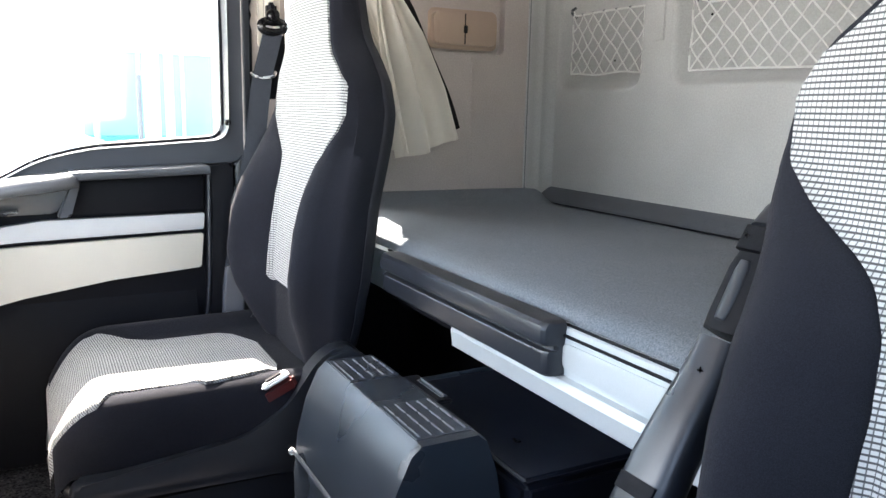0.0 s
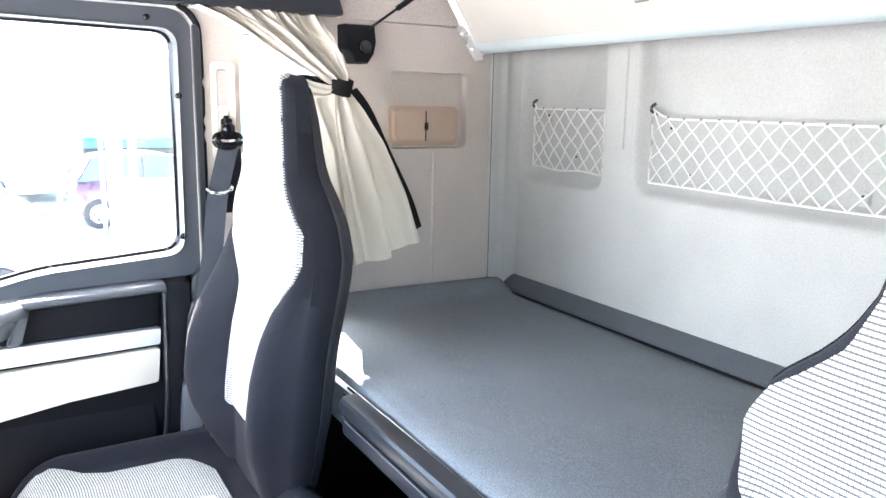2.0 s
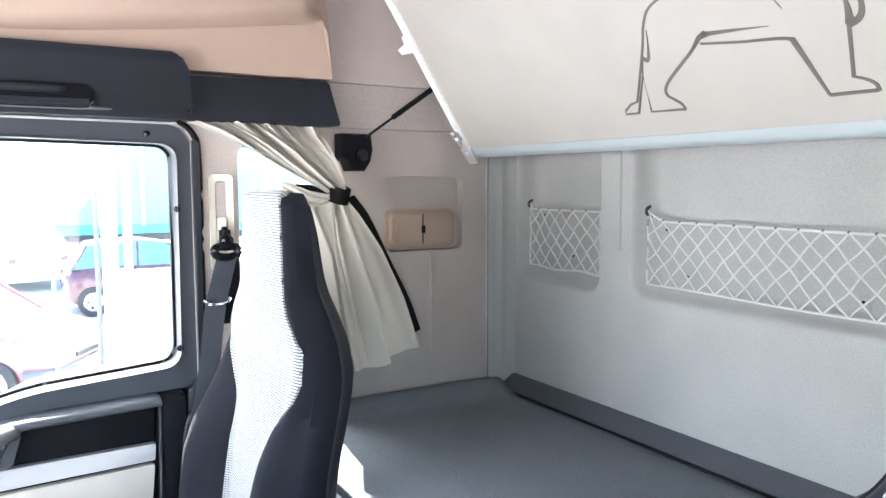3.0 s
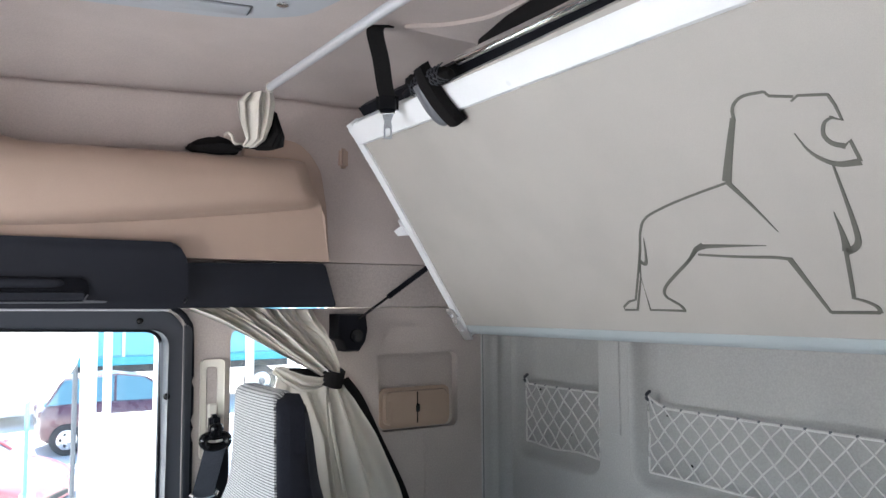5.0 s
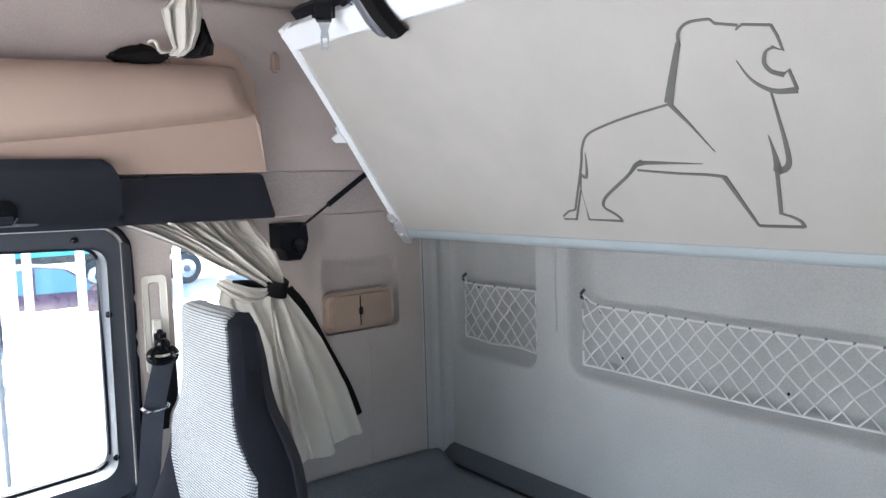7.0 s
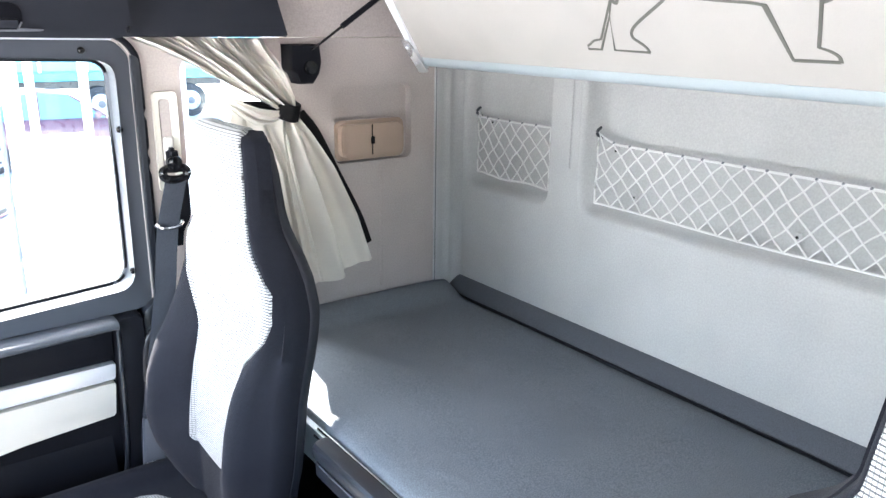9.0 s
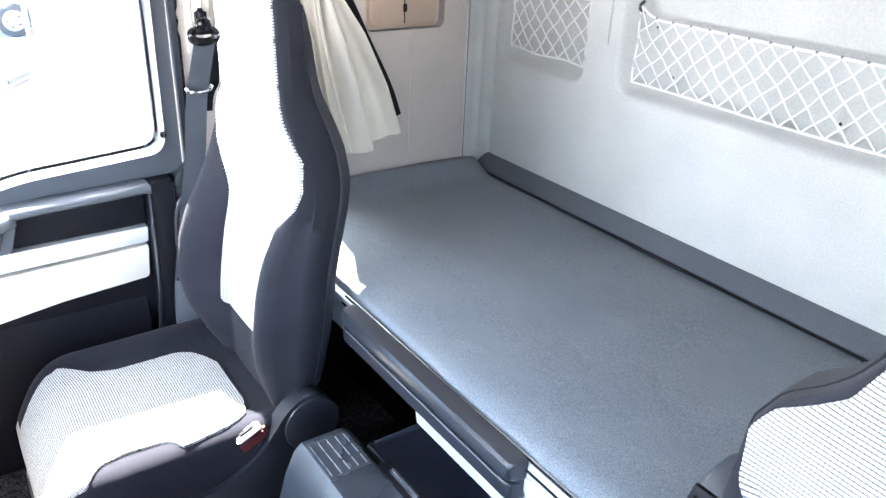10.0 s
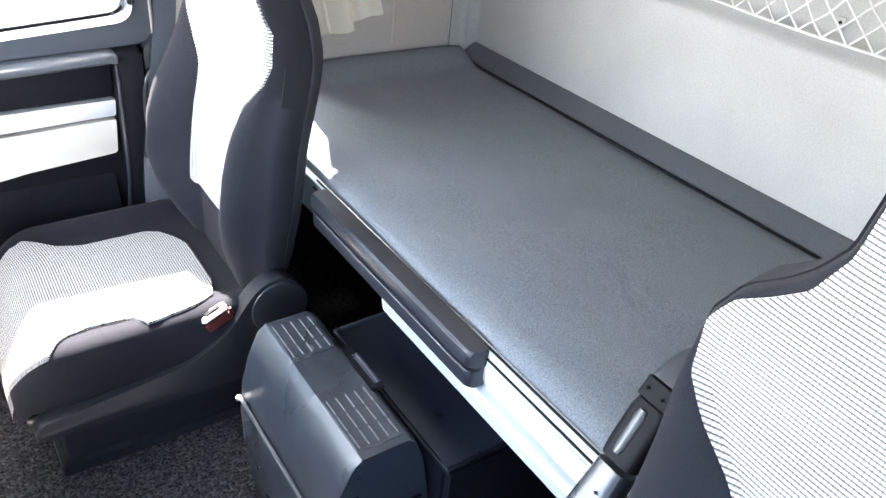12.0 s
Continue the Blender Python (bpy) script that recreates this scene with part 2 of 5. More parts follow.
def prism(outline, w0, w1, axis="y", holes=(), bev=0.0, bm=None, to=None):
    """A slab: an outline in (u, v), with holes, from w0 to w1 along an axis. y: u = x, v = z. x: u = y, v = z. z: u = x, v = y."""
    bm = bm or bmesh.new()
    f = to or AX[axis]
    loops, front_edges = [], []
    for loop in (outline, *holes):
        front = [bm.verts.new(f(u, v, w0)) for u, v in loop]
        back = [bm.verts.new(f(u, v, w1)) for u, v in loop]
        loops.append((front, back))
    sides = []
    for front, back in loops:
        c = len(front)
        for i in range(c):
            sides.append(bm.faces.new((front[i], front[(i + 1) % c], back[(i + 1) % c], back[i])))
    caps = []
    for k in (0, 1):
        rim = []
        for lp in loops:
            vs = lp[k]
            rim += [bm.edges.get((vs[i], vs[(i + 1) % len(vs)])) for i in range(len(vs))]
        if len(loops) == 1:
            caps.append(bm.faces.new(loops[0][k]))
        else:
            bmesh.ops.triangle_fill(bm, edges=rim, use_beauty=True)
        front_edges += rim
    if bev:
        bmesh.ops.bevel(bm, geom=list({e for e in front_edges}), offset=bev, segments=2, affect="EDGES", profile=0.5)
    return bm


def box(c, s, bev=0.0, m=None, bm=None):
    """A box with centre c and size s, bevelled, turned by m about its centre."""
    bm = bm or bmesh.new()
    made = bmesh.ops.create_cube(bm, size=1.0)["verts"]
    bmesh.ops.scale(bm, vec=s, verts=made)
    if bev:
        es = list({e for v in made for e in v.link_edges})
        made = list({v for f in bmesh.ops.bevel(bm, geom=es, offset=min(bev, min(s) * 0.45), segments=3, affect="EDGES")["faces"] for v in f.verts} | {v for v in made if v.is_valid})
    if m:
        bmesh.ops.transform(bm, matrix=m.to_4x4(), verts=made)
    bmesh.ops.translate(bm, vec=c, verts=made)
    return bm


def loft(sections, closed=True, caps=True, bm=None):
    """A skin over sections, each a list of as many points."""
    bm = bm or bmesh.new()
    rows = [[bm.verts.new(p) for p in s] for s in sections]
    c = len(rows[0])
    for a, b in zip(rows, rows[1:]):
        for i in range(c if closed else c - 1):
            j = (i + 1) % c
            bm.faces.new((a[i], a[j], b[j], b[i]))
    if caps and closed:
        bm.faces.new(rows[0][::-1])
        bm.faces.new(rows[-1])
    return bm


def smooth_path(points, n=8):
    """A smooth line (Catmull-Rom) through the points."""
    ps = [Vector(p) for p in points]
    ps = [2 * ps[0] - ps[1], *ps, 2 * ps[-1] - ps[-2]]
    out = []
    for a, b, c, d in zip(ps, ps[1:], ps[2:], ps[3:]):
        for k in range(n):
            t = k / n
            out.append(0.5 * (2 * b + (c - a) * t + (2 * a - 5 * b + 4 * c - d) * t * t + (3 * b - a - 3 * c + d) * t ** 3))
    return [*out, ps[-2]]


def tube(points, r, sides=10, bm=None, flat=1.0, up=(0, 0, 1)):
    """A round (or flattened) bar along points."""
    ps = [Vector(p) for p in points]
    secs = []
    for i, p in enumerate(ps):
        d = (ps[min(i + 1, len(ps) - 1)] - ps[max(i - 1, 0)]).normalized()
        a = d.cross(Vector(up))
        if a.length < 1e-3:
            a = d.cross(Vector((1, 0, 0)))
        a.normalize()
        b = d.cross(a).normalized()
        secs.append([p + r * (math.cos(2 * math.pi * k / sides) * a + flat * math.sin(2 * math.pi * k / sides) * b) for k in range(sides)])
    return loft(secs, bm=bm)


def ribbon(points, across, width, thick, bm=None):
    """A strap along points, width wide along the direction across."""
    ps = [Vector(p) for p in points]
    secs = []
    a = Vector(across).normalized()
    for i, p in enumerate(ps):
        d = (ps[min(i + 1, len(ps) - 1)] - ps[max(i - 1, 0)]).normalized()
        nrm = d.cross(a).normalized()
        secs.append([p + a * width / 2 + nrm * thick / 2, p - a * width / 2 + nrm * thick / 2, p - a * width / 2 - nrm * thick / 2, p + a * width / 2 - nrm * thick / 2])
    return loft(secs, bm=bm)


def disc(c, r, depth, axis="y", bev=0.002, n=20, bm=None):
    f = AX[axis]
    cu, cv, cw = {"y": (c[0], c[2], c[1]), "x": (c[1], c[2], c[0]), "z": (c[0], c[1], c[2])}[axis]
    pts = [(cu + r * math.cos(2 * math.pi * k / n), cv + r * math.sin(2 * math.pi * k / n)) for k in range(n)]
    return prism(pts, cw - depth / 2, cw + depth / 2, axis, bev=bev, bm=bm)


def bar(path, widths, depth, bm=None, round_=0.35):
    """A bar with a rounded rectangular section along (x, z) points of the plane y = third value; the path is its front face."""
    secs = []
    ps = [Vector(q) for q in path]
    for i, q in enumerate(ps):
        d = (ps[min(i + 1, len(ps) - 1)] - ps[max(i - 1, 0)]).normalized()
        back = Vector((d.z, 0, -d.x))
        w = widths[i]
        r = min(w, depth) * round_
        sec = [q + Vector((0, u, 0)) + back * v for u, v in rr(-w / 2, 0.0, w / 2, depth, r, 3)]
        secs.append(sec)
    return loft(secs, bm=bm)


def lerp_table(h, hs, vs):
    return float(np.interp(h, hs, vs))

# ---- the cab: floor, walls, roof ----
FLOOR, ROOF = 0.42, 2.42
Y_FAR, Y_NEAR, X_REAR, X_FRONT = 2.20, -0.12, 1.50, -0.95

structure(part("floor", prism([(X_FRONT, -0.2), (1.62, -0.2), (1.62, 2.3), (X_FRONT, 2.3)], FLOOR - 0.05, FLOOR, "z"), M_CARPET),
          "dark grey carpet floor of the truck cab", "floor")

# rear wall: flat lining with two pockets that run up behind the folded bunk
POCKETS = [(1.800, 2.122, 1.425, 2.05), (0.350, 1.640, 1.432, 2.05)]


def pocket_outline(y0, y1, z0, z1, grow, r):
    g1 = min(grow, 0.012)
    return rounded([(y0 - g1, z0 - grow), (y1 + grow, z0 - grow), (y1 + grow, z1), (y0 - g1, z1)], r, 6)


rear = part("wall_rear", prism([(-0.2, FLOOR), (2.3, FLOOR), (2.3, 2.45), (-0.2, 2.45)], X_REAR - 0.004, X_REAR + 0.008, "x",
            holes=[pocket_outline(*p, 0.044, 0.065) for p in POCKETS]), M_WALL)
structure(rear, "light grey felt-lined rear wall of the cab", "wall")


def pocket(y0, y1, z0, z1, depth):
    """The sunken back of a pocket in the rear wall, with a softly flared rim."""
    secs = []
    for grow, x in ((0.0455, -0.0035), (0.040, -0.0035), (0.034, 0.000), (0.029, 0.008), (0.024, 0.020), (0.018, 0.034), (0.010, 0.046), (0.0, depth - 0.004), (-0.010, depth)):
        secs.append([(X_REAR + x, u, v) for u, v in pocket_outline(y0, y1, z0, z1, grow, 0.045 + grow * 0.4)])
    bm = loft(secs, caps=False)
    bm.verts.ensure_lookup_table()
    bm.faces.new(bm.verts[-len(secs[0]):])
    return bm


for p in POCKETS:
    part("pocket_recess", pocket(*p, 0.058), M_WALL, rear, smooth=50)
part("seam_strip", box((X_REAR - 0.005, 1.728, 1.66), (0.006, 0.040, 0.30), 0.003), M_WALL, rear)

# moulded corner post between the rear and the side wall
corner = []
for z in (FLOOR, 1.0, 1.5, 2.0, 2.45):
    corner.append([(x, y, z) for x, y in ((1.404, 2.22), (1.404, 2.198), (1.408, 2.194), (1.414, 2.191), (1.430, 2.191), (1.444, 2.188), (1.450, 2.183), (1.458, 2.182), (1.466, 2.185), (1.478, 2.182),
                                          (1.488, 2.176), (1.494, 2.170), (1.503, 2.166), (1.52, 2.18), (1.52, 2.22))])
corner_trim = part("trim", loft(corner), M_WALL, smooth=60)
structure(corner_trim, "moulded light grey corner trim between the cab walls", "trim")
part("joint_line", tube([(1.4085, 2.1945, 1.06), (1.4085, 2.1945, 2.40)], 0.0018, 6), M_GREY2, corner_trim, "dark joint line")

# passenger-side wall behind the door
QW = rounded([(0.645, 1.36), (0.872, 1.36), (0.872, 1.785), (0.645, 1.785)], 0.03)
TRAY_HOLE = rr(1.060, 1.490, 1.320, 1.706, 0.022)
side = part("wall_side", prism([(0.530, FLOOR), (1.4045, FLOOR), (1.4045, 1.835), (0.470, 1.835), (0.5155, 1.823), (0.530, 1.80)], Y_FAR, Y_FAR + 0.035, "y", holes=[QW, TRAY_HOLE]), M_SIDE)
structure(side, "beige felt-lined side wall of the cab with a small window", "wall")
part("recess", prism(TRAY_HOLE, Y_FAR + 0.03, Y_FAR + 0.034, "y"), M_SIDE, side)
part("upper_lining", prism([(0.60, 1.8375), (1.52, 1.8375), (1.52, 1.957), (0.60, 1.957)], Y_FAR - 0.002, Y_FAR + 0.05, "y", bev=0.003), M_SIDE, side)
# unseen box added to stop sunlight leaking in behind the header
part("header_leak_block", box((-0.165, 2.227, 1.915), (1.57, 0.046, 0.086)), M_SIDE, side)
top = []
for x in (X_FRONT, 0.0, 0.2, 0.4, 0.6, 0.8, 1.0, 1.52):
    zc = 2.342 + 0.062 * min(0.80, max(0.0, x - 0.05))      # the crease under the roof climbs towards the rear
    top.append([(x, y, z) for y, z in ((2.29, 1.959), (2.197, 1.959), (2.190, 2.10), (2.181, 2.25), (2.174, zc - 0.045), (2.168, zc - 0.018), (2.172, zc - 0.007), (2.186, zc - 0.002), (2.184, zc + 0.002), (2.164, zc + 0.004),
                                       (2.13, zc + 0.5 * (2.4 - zc) + 0.003), (2.07, 2.409), (2.0, 2.4175), (1.93, 2.4215), (1.93, 2.47), (2.29, 2.47))])
part("roof_side_lining", loft(top), M_ROOF, side, smooth=60)
part("seam_rib", tube([(1.211, Y_FAR + 0.001, 1.10), (1.212, Y_FAR + 0.001, 1.48)], 0.004, 8, flat=1.6), M_SIDE, side)
# black panel over the pale lining: painted-in dark under the bunk
part("under_bunk_dark", box((0.965, 2.194, 0.67), (0.86, 0.010, 0.50), 0.003), M_BLACK, side, "black panel for the dark under the bunk")
part("window_pane", box((0.79, 2.262, 1.57), (0.34, 0.005, 0.48)), M_GLASS, side).visible_shadow = False
part("window_seal", prism(rounded([(0.640, 1.35), (0.882, 1.35), (0.882, 1.795), (0.640, 1.795)], 0.04), 2.237, 2.256, "y", holes=[rounded([(0.648, 1.362), (0.869, 1.362), (0.869, 1.782), (0.648, 1.782)], 0.02)]), M_BLACK, side)

roof = part("ceiling", box(((X_FRONT + 1.62) / 2, 1.04, ROOF + 0.02), (1.62 - X_FRONT, 2.36, 0.04), 0.0), M_ROOF)
structure(roof, "greyish beige felt roof lining", "ceiling")
part("roof_panel", prism(rounded([(1.49, 1.63), (0.815, 1.635), (0.896, 1.580), (0.950, 1.500), (0.963, 1.328), (0.97, 0.30), (0.97, -0.08), (1.49, -0.08)], 0.03), 2.411, 2.4195, "z", bev=0.003), M_ROOF, roof)

# driver's side, front and under-bunk walls: plain
structure(part("wall_driver_side", prism([(X_FRONT, FLOOR), (1.62, FLOOR), (1.62, 2.45), (X_FRONT, 2.45)], Y_NEAR - 0.06, Y_NEAR - 0.001, "y",
          holes=[rounded([(-0.62, 1.18), (0.49, 1.236), (0.496, 1.785), (-0.62, 1.80)], 0.05)]), M_GREY), "dark grey cab side with the driver's window opening", "wall")
structure(part("wall_front", prism([(-0.2, FLOOR), (2.3, FLOOR), (2.3, 2.45), (-0.2, 2.45)], X_FRONT - 0.04, X_FRONT, "x",
          holes=[rounded([(0.15, 1.12), (2.10, 1.12), (2.10, 1.92), (0.15, 1.92)], 0.08)]), M_GREY), "dark front bulkhead with the windscreen opening", "wall")
# unseen box added to keep windscreen light off the front of the roof
structure(part("wall_front_light_block", box((-0.64, 1.04, 2.20), (0.58, 2.30, 0.40), 0.02), M_SIDE), "unseen beige box over the windscreen, added to shade the roof", "wall")
# black sheet that paints in the dark void under the bunk
structure(part("wall_bunk_void", box((0.99, 1.04, 0.66), (0.03, 2.32, 0.48)), M_BLACK), "black sheet for the dark void under the lower bunk", "wall")

# added to stop light leaks at the lining seams; hole tops raised for lamps
structure(part("wall_outer_skin", prism([(X_FRONT - 0.04, FLOOR - 0.05), (1.62, FLOOR - 0.05), (1.62, 2.46), (X_FRONT - 0.04, 2.46)], 2.300, 2.312, "y",
          holes=[rounded([(-0.64, 0.93), (-0.30, 0.965), (-0.04, 1.12), (0.05, 1.17), (0.16, 1.222), (0.505, 1.245), (0.505, 1.868), (-0.64, 1.868)], 0.03),
                 rounded([(0.630, 1.34), (0.945, 1.34), (0.945, 1.90), (0.630, 1.90)], 0.02)]), M_CREAM), "painted outer skin of the cab side", "wall")

# ---- passenger door ----
door = thing("door_1", "dark grey truck door with silver and cream trim", "door", (0.5, 2.25, FLOOR), kind="structure")
WIN = rounded([(-0.62, 0.94), (-0.30, 0.98), (-0.04, 1.135), (0.05, 1.185), (0.16, 1.212), (0.492, 1.236), (0.496, 1.785), (-0.10, 1.80), (-0.62, 1.80)], 0.045, 6)
RIM = rounded([(-0.95, 0.86), (-0.35, 0.90), (-0.06, 1.075), (0.04, 1.13), (0.16, 1.165), (0.536, 1.175), (0.536, 1.790), (0.505, 1.829), (0.46, 1.838), (-0.95, 1.850)], 0.05, 6)
part("window_surround", prism(RIM, 2.205, 2.262, "y", holes=[WIN], bev=0.008), M_TRIM, door, "dark grey window surround with cover screws")
part("window_seal", prism(rounded([(-0.63, 0.93), (-0.305, 0.97), (-0.045, 1.127), (0.047, 1.178), (0.158, 1.205), (0.500, 1.228), (0.504, 1.793), (-0.10, 1.808), (-0.63, 1.808)], 0.05, 6), 2.262, 2.278, "y",
                          holes=[rounded([(-0.60, 0.96), (-0.295, 0.99), (-0.035, 1.143), (0.052, 1.192), (0.162, 1.219), (0.486, 1.243), (0.489, 1.779), (-0.10, 1.792), (-0.60, 1.79)], 0.04, 6)]), M_BLACK, door)
part("window_pane", prism([(-0.62, 0.95), (0.495, 0.95), (0.495, 1.79), (-0.62, 1.79)], 2.279, 2.283, "y"), M_GLASS, door).visible_shadow = False
part("hinge_side_post", prism(rounded([(0.500, 0.62), (0.540, 0.62), (0.548, 1.79), (0.530, 1.80), (0.532, 1.20), (0.500, 1.17)], 0.01), 2.185, 2.25, "y", bev=0.004), M_GREY, door)
for u, v in ((0.494, 1.627), (0.490, 1.279), (0.43, 1.808)):
    part("cover_screw", disc((u, 2.204, v), 0.008, 0.006, "y"), M_GLOSS, door)
# inner skin with the pull recess
part("inner_skin", prism(rounded([(-0.95, 0.43), (0.515, 0.43), (0.515, 1.185), (0.16, 1.172), (0.05, 1.14), (-0.05, 1.085), (-0.34, 0.92), (-0.95, 0.90)], 0.015), 2.225, 2.29, "y"), M_BLACK, door)
part("pull_recess", prism(rounded([(0.112, 1.052), (0.418, 1.058), (0.424, 1.146), (0.138, 1.140)], 0.012), 2.206, 2.226, "y", bev=0.003), M_BLACK, door, "black pocket panel behind the door pull")
part("pull_bar", loft([[(x, 2.186 + dy, z + dz) for dy, dz in ((0.018, -0.014), (-0.026, -0.012), (-0.036, -0.006), (-0.039, 0.002), (-0.036, 0.008), (-0.026, 0.012), (0.018, 0.013))]
                       for x, z in ((0.112, 1.150), (0.16, 1.153), (0.30, 1.158), (0.420, 1.163), (0.432, 1.160))]), M_TRIM, door, "rounded rim over the door pocket", smooth=60)
part("armrest", loft([[(x, 2.200 + dy * k, z + dz) for dy, dz in ((0.010, -0.038), (-0.070, -0.036), (-0.088, -0.030), (-0.096, -0.020), (-0.092, -0.008), (-0.076, 0.0), (0.010, 0.004))]
                      for x, z, k in ((-0.60, 0.93, 1.0), (-0.30, 0.99, 1.0), (-0.17, 1.052, 1.0), (-0.10, 1.102, 1.0), (-0.064, 1.128, 1.0), (-0.028, 1.141, 1.0), (0.019, 1.149, 1.0), (0.079, 1.154, 0.92), (0.110, 1.158, 0.72), (0.132, 1.160, 0.48))]), M_GREY2, door, "grey door armrest with a satin top", smooth=60)
part("latch_bowl", prism(rounded([(-0.085, 1.058), (0.085, 1.060), (0.118, 1.118), (0.02, 1.122), (-0.04, 1.112)], 0.02), 2.200, 2.2095, "y", bev=0.003), M_CON, door, "blue-grey door handle bowl")
part("latch_lever", tube(smooth_path([(-0.062, 2.196, 1.066), (-0.03, 2.188, 1.068), (0.0, 2.196, 1.070)]), 0.006, 8), M_CHROME, door)
part("bowl_web", prism(rounded([(0.080, 1.052), (0.112, 1.052), (0.138, 1.140), (0.116, 1.128)], 0.008), 2.180, 2.2055, "y", bev=0.006), M_TRIM, door)
part("door_gasket", tube(smooth_path([(0.546, 2.196, 0.70), (0.547, 2.196, 1.20), (0.548, 2.196, 1.55), (0.547, 2.196, 1.76), (0.537, 2.196, 1.808), (0.505, 2.196, 1.838), (0.46, 2.196, 1.846), (0.0, 2.196, 1.852)]), 0.0075, 8), M_BLACK, door, "black rubber door gasket")
part("edge_rib", tube(smooth_path([(0.431, 2.166, 1.160), (0.429, 2.164, 1.05), (0.426, 2.164, 0.92), (0.418, 2.166, 0.80), (0.402, 2.170, 0.70)]), 0.005, 8), M_GREY, door)
part("silver_strip", prism(rounded([(-0.95, 0.94), (0.0, 0.995), (0.420, 1.006), (0.424, 1.047), (0.05, 1.043), (-0.05, 1.03), (-0.95, 0.99)], 0.004), 2.200, 2.226, "y", bev=0.003), M_SILVER, door, "brushed silver trim strip")
part("cream_panel", prism(rounded([(-0.95, 0.72), (-0.3, 0.79), (0.0, 0.858), (0.20, 0.888), (0.412, 0.905), (0.420, 0.994), (0.0, 0.982), (-0.95, 0.926)], 0.006), 2.204, 2.226, "y", bev=0.003), M_CREAM, door, "cream door trim panel")
part("rear_edge", prism(rounded([(0.425, 0.60), (0.480, 0.60), (0.492, 1.178), (0.430, 1.170), (0.424, 0.90)], 0.012), 2.165, 2.226, "y", bev=0.008), M_BLACK, door)
part("door_bin", loft([[(x, 2.225 + dy, z) for dy, z in ((0.0, 0.43), (-0.03, 0.44), (-0.034, 0.52), (-0.030, 0.66), (-0.018, 0.78), (0.0, 0.84))] for x in (-0.95, -0.4, 0.0, 0.40)]), M_BLACK, door)
# end of the dashboard by the passenger's knees
DASH = rounded([(0.95, FLOOR), (1.66, FLOOR), (1.61, 0.545), (1.41, 0.92), (1.24, 1.05), (0.95, 1.12)], 0.03)
dash = thing("dashboard", "light grey plastic end of the dashboard with a pale edge strip", "dashboard", (-0.3, 1.2, FLOOR))
part("body", prism(DASH, -0.60, -0.055, "x", bev=0.01), M_DASH, dash)
# out-of-view deck added to shade the low parts from the windscreen light
part("upper_light_block", prism(rounded([(-0.93, 0.66), (-0.52, 0.74), (-0.33, 0.98), (-0.30, 1.08), (-0.36, 1.12), (-0.93, 1.12)], 0.02), -0.10, 2.14, "y"), M_GREY, dash, "unseen dark deck added to shade the cab's low parts")
part("edge_strip", tube([(-0.056, y, z) for y, z in DASH[5:-3]], 0.007, 8), M_WHITE, dash, "pale edge strip")
# tube loop at the back edge of the door opening
grab = thing("grab_loop", "black tubular grab loop beside the door", "grab handle", (0.5, 2.19, 0.85))
part("bar", tube(smooth_path([(0.560, 2.190, 1.128), (0.522, 2.175, 1.125), (0.498, 2.172, 1.10), (0.487, 2.172, 1.05), (0.482, 2.172, 0.93), (0.478, 2.172, 0.80), (0.476, 2.172, 0.70)]), 0.0095), M_LIP, grab)

# ---- over the door: black header and beige shelf ----
header = thing("header_trim", "black plastic header trim with a grab recess over the door", "trim", (0.2, 2.15, 1.83))
part("grip_box", prism(rounded([(-0.95, 1.850), (0.492, 1.836), (0.516, 1.852), (0.512, 1.95), (0.488, 1.990), (-0.95, 1.992)], 0.014), 2.095, 2.199, "y", bev=0.012), M_HEADER, header)
part("grip_recess", prism(rr(-0.60, 1.8505, 0.304, 1.905, 0.020), 2.088, 2.0955, "y", bev=0.003), M_BLACK, header, "glossy black grab recess")
part("grip_bar", loft([[(x, y, z) for y, z in ((2.090, 1.856), (2.082, 1.856), (2.078, 1.861), (2.079, 1.872), (2.090, 1.875))] for x in (-0.58, 0.285, 0.294)]), M_HEADER, header)
part("grip_roll", loft([[(x, 2.089 + 0.010 * k * math.cos(a), 1.893 + 0.011 * k * math.sin(a)) for a in [2 * math.pi * i / 14 for i in range(14)]] for x, k in ((-0.58, 1.0), (0.20, 1.0), (0.235, 0.9), (0.25, 0.6), (0.256, 0.2))]), M_HEADER, header, "rounded roll over the grab recess", smooth=60)
# paler than the header: the lip's highlight is put into its colour
part("grip_lip_highlight", tube(smooth_path([(-0.58, 2.084, 1.8515), (0.270, 2.084, 1.8515), (0.292, 2.085, 1.856), (0.302, 2.086, 1.868)]), 0.0018, 8), M_GREY2, header)
# silvery line drawn in for the highlight along the header's lower edge
part("lower_lip_highlight", tube([(-0.95, 2.180, 1.8475), (0.490, 2.180, 1.8335)], 0.003, 8), M_SILVER, header, "pale line for the highlight on the header's lower lip")
part("end_panel", prism(rounded([(0.505, 1.838), (0.905, 1.838), (0.872, 1.952), (0.505, 1.945)], 0.006), 2.14, 2.197, "y", bev=0.006), M_HEADER, header)

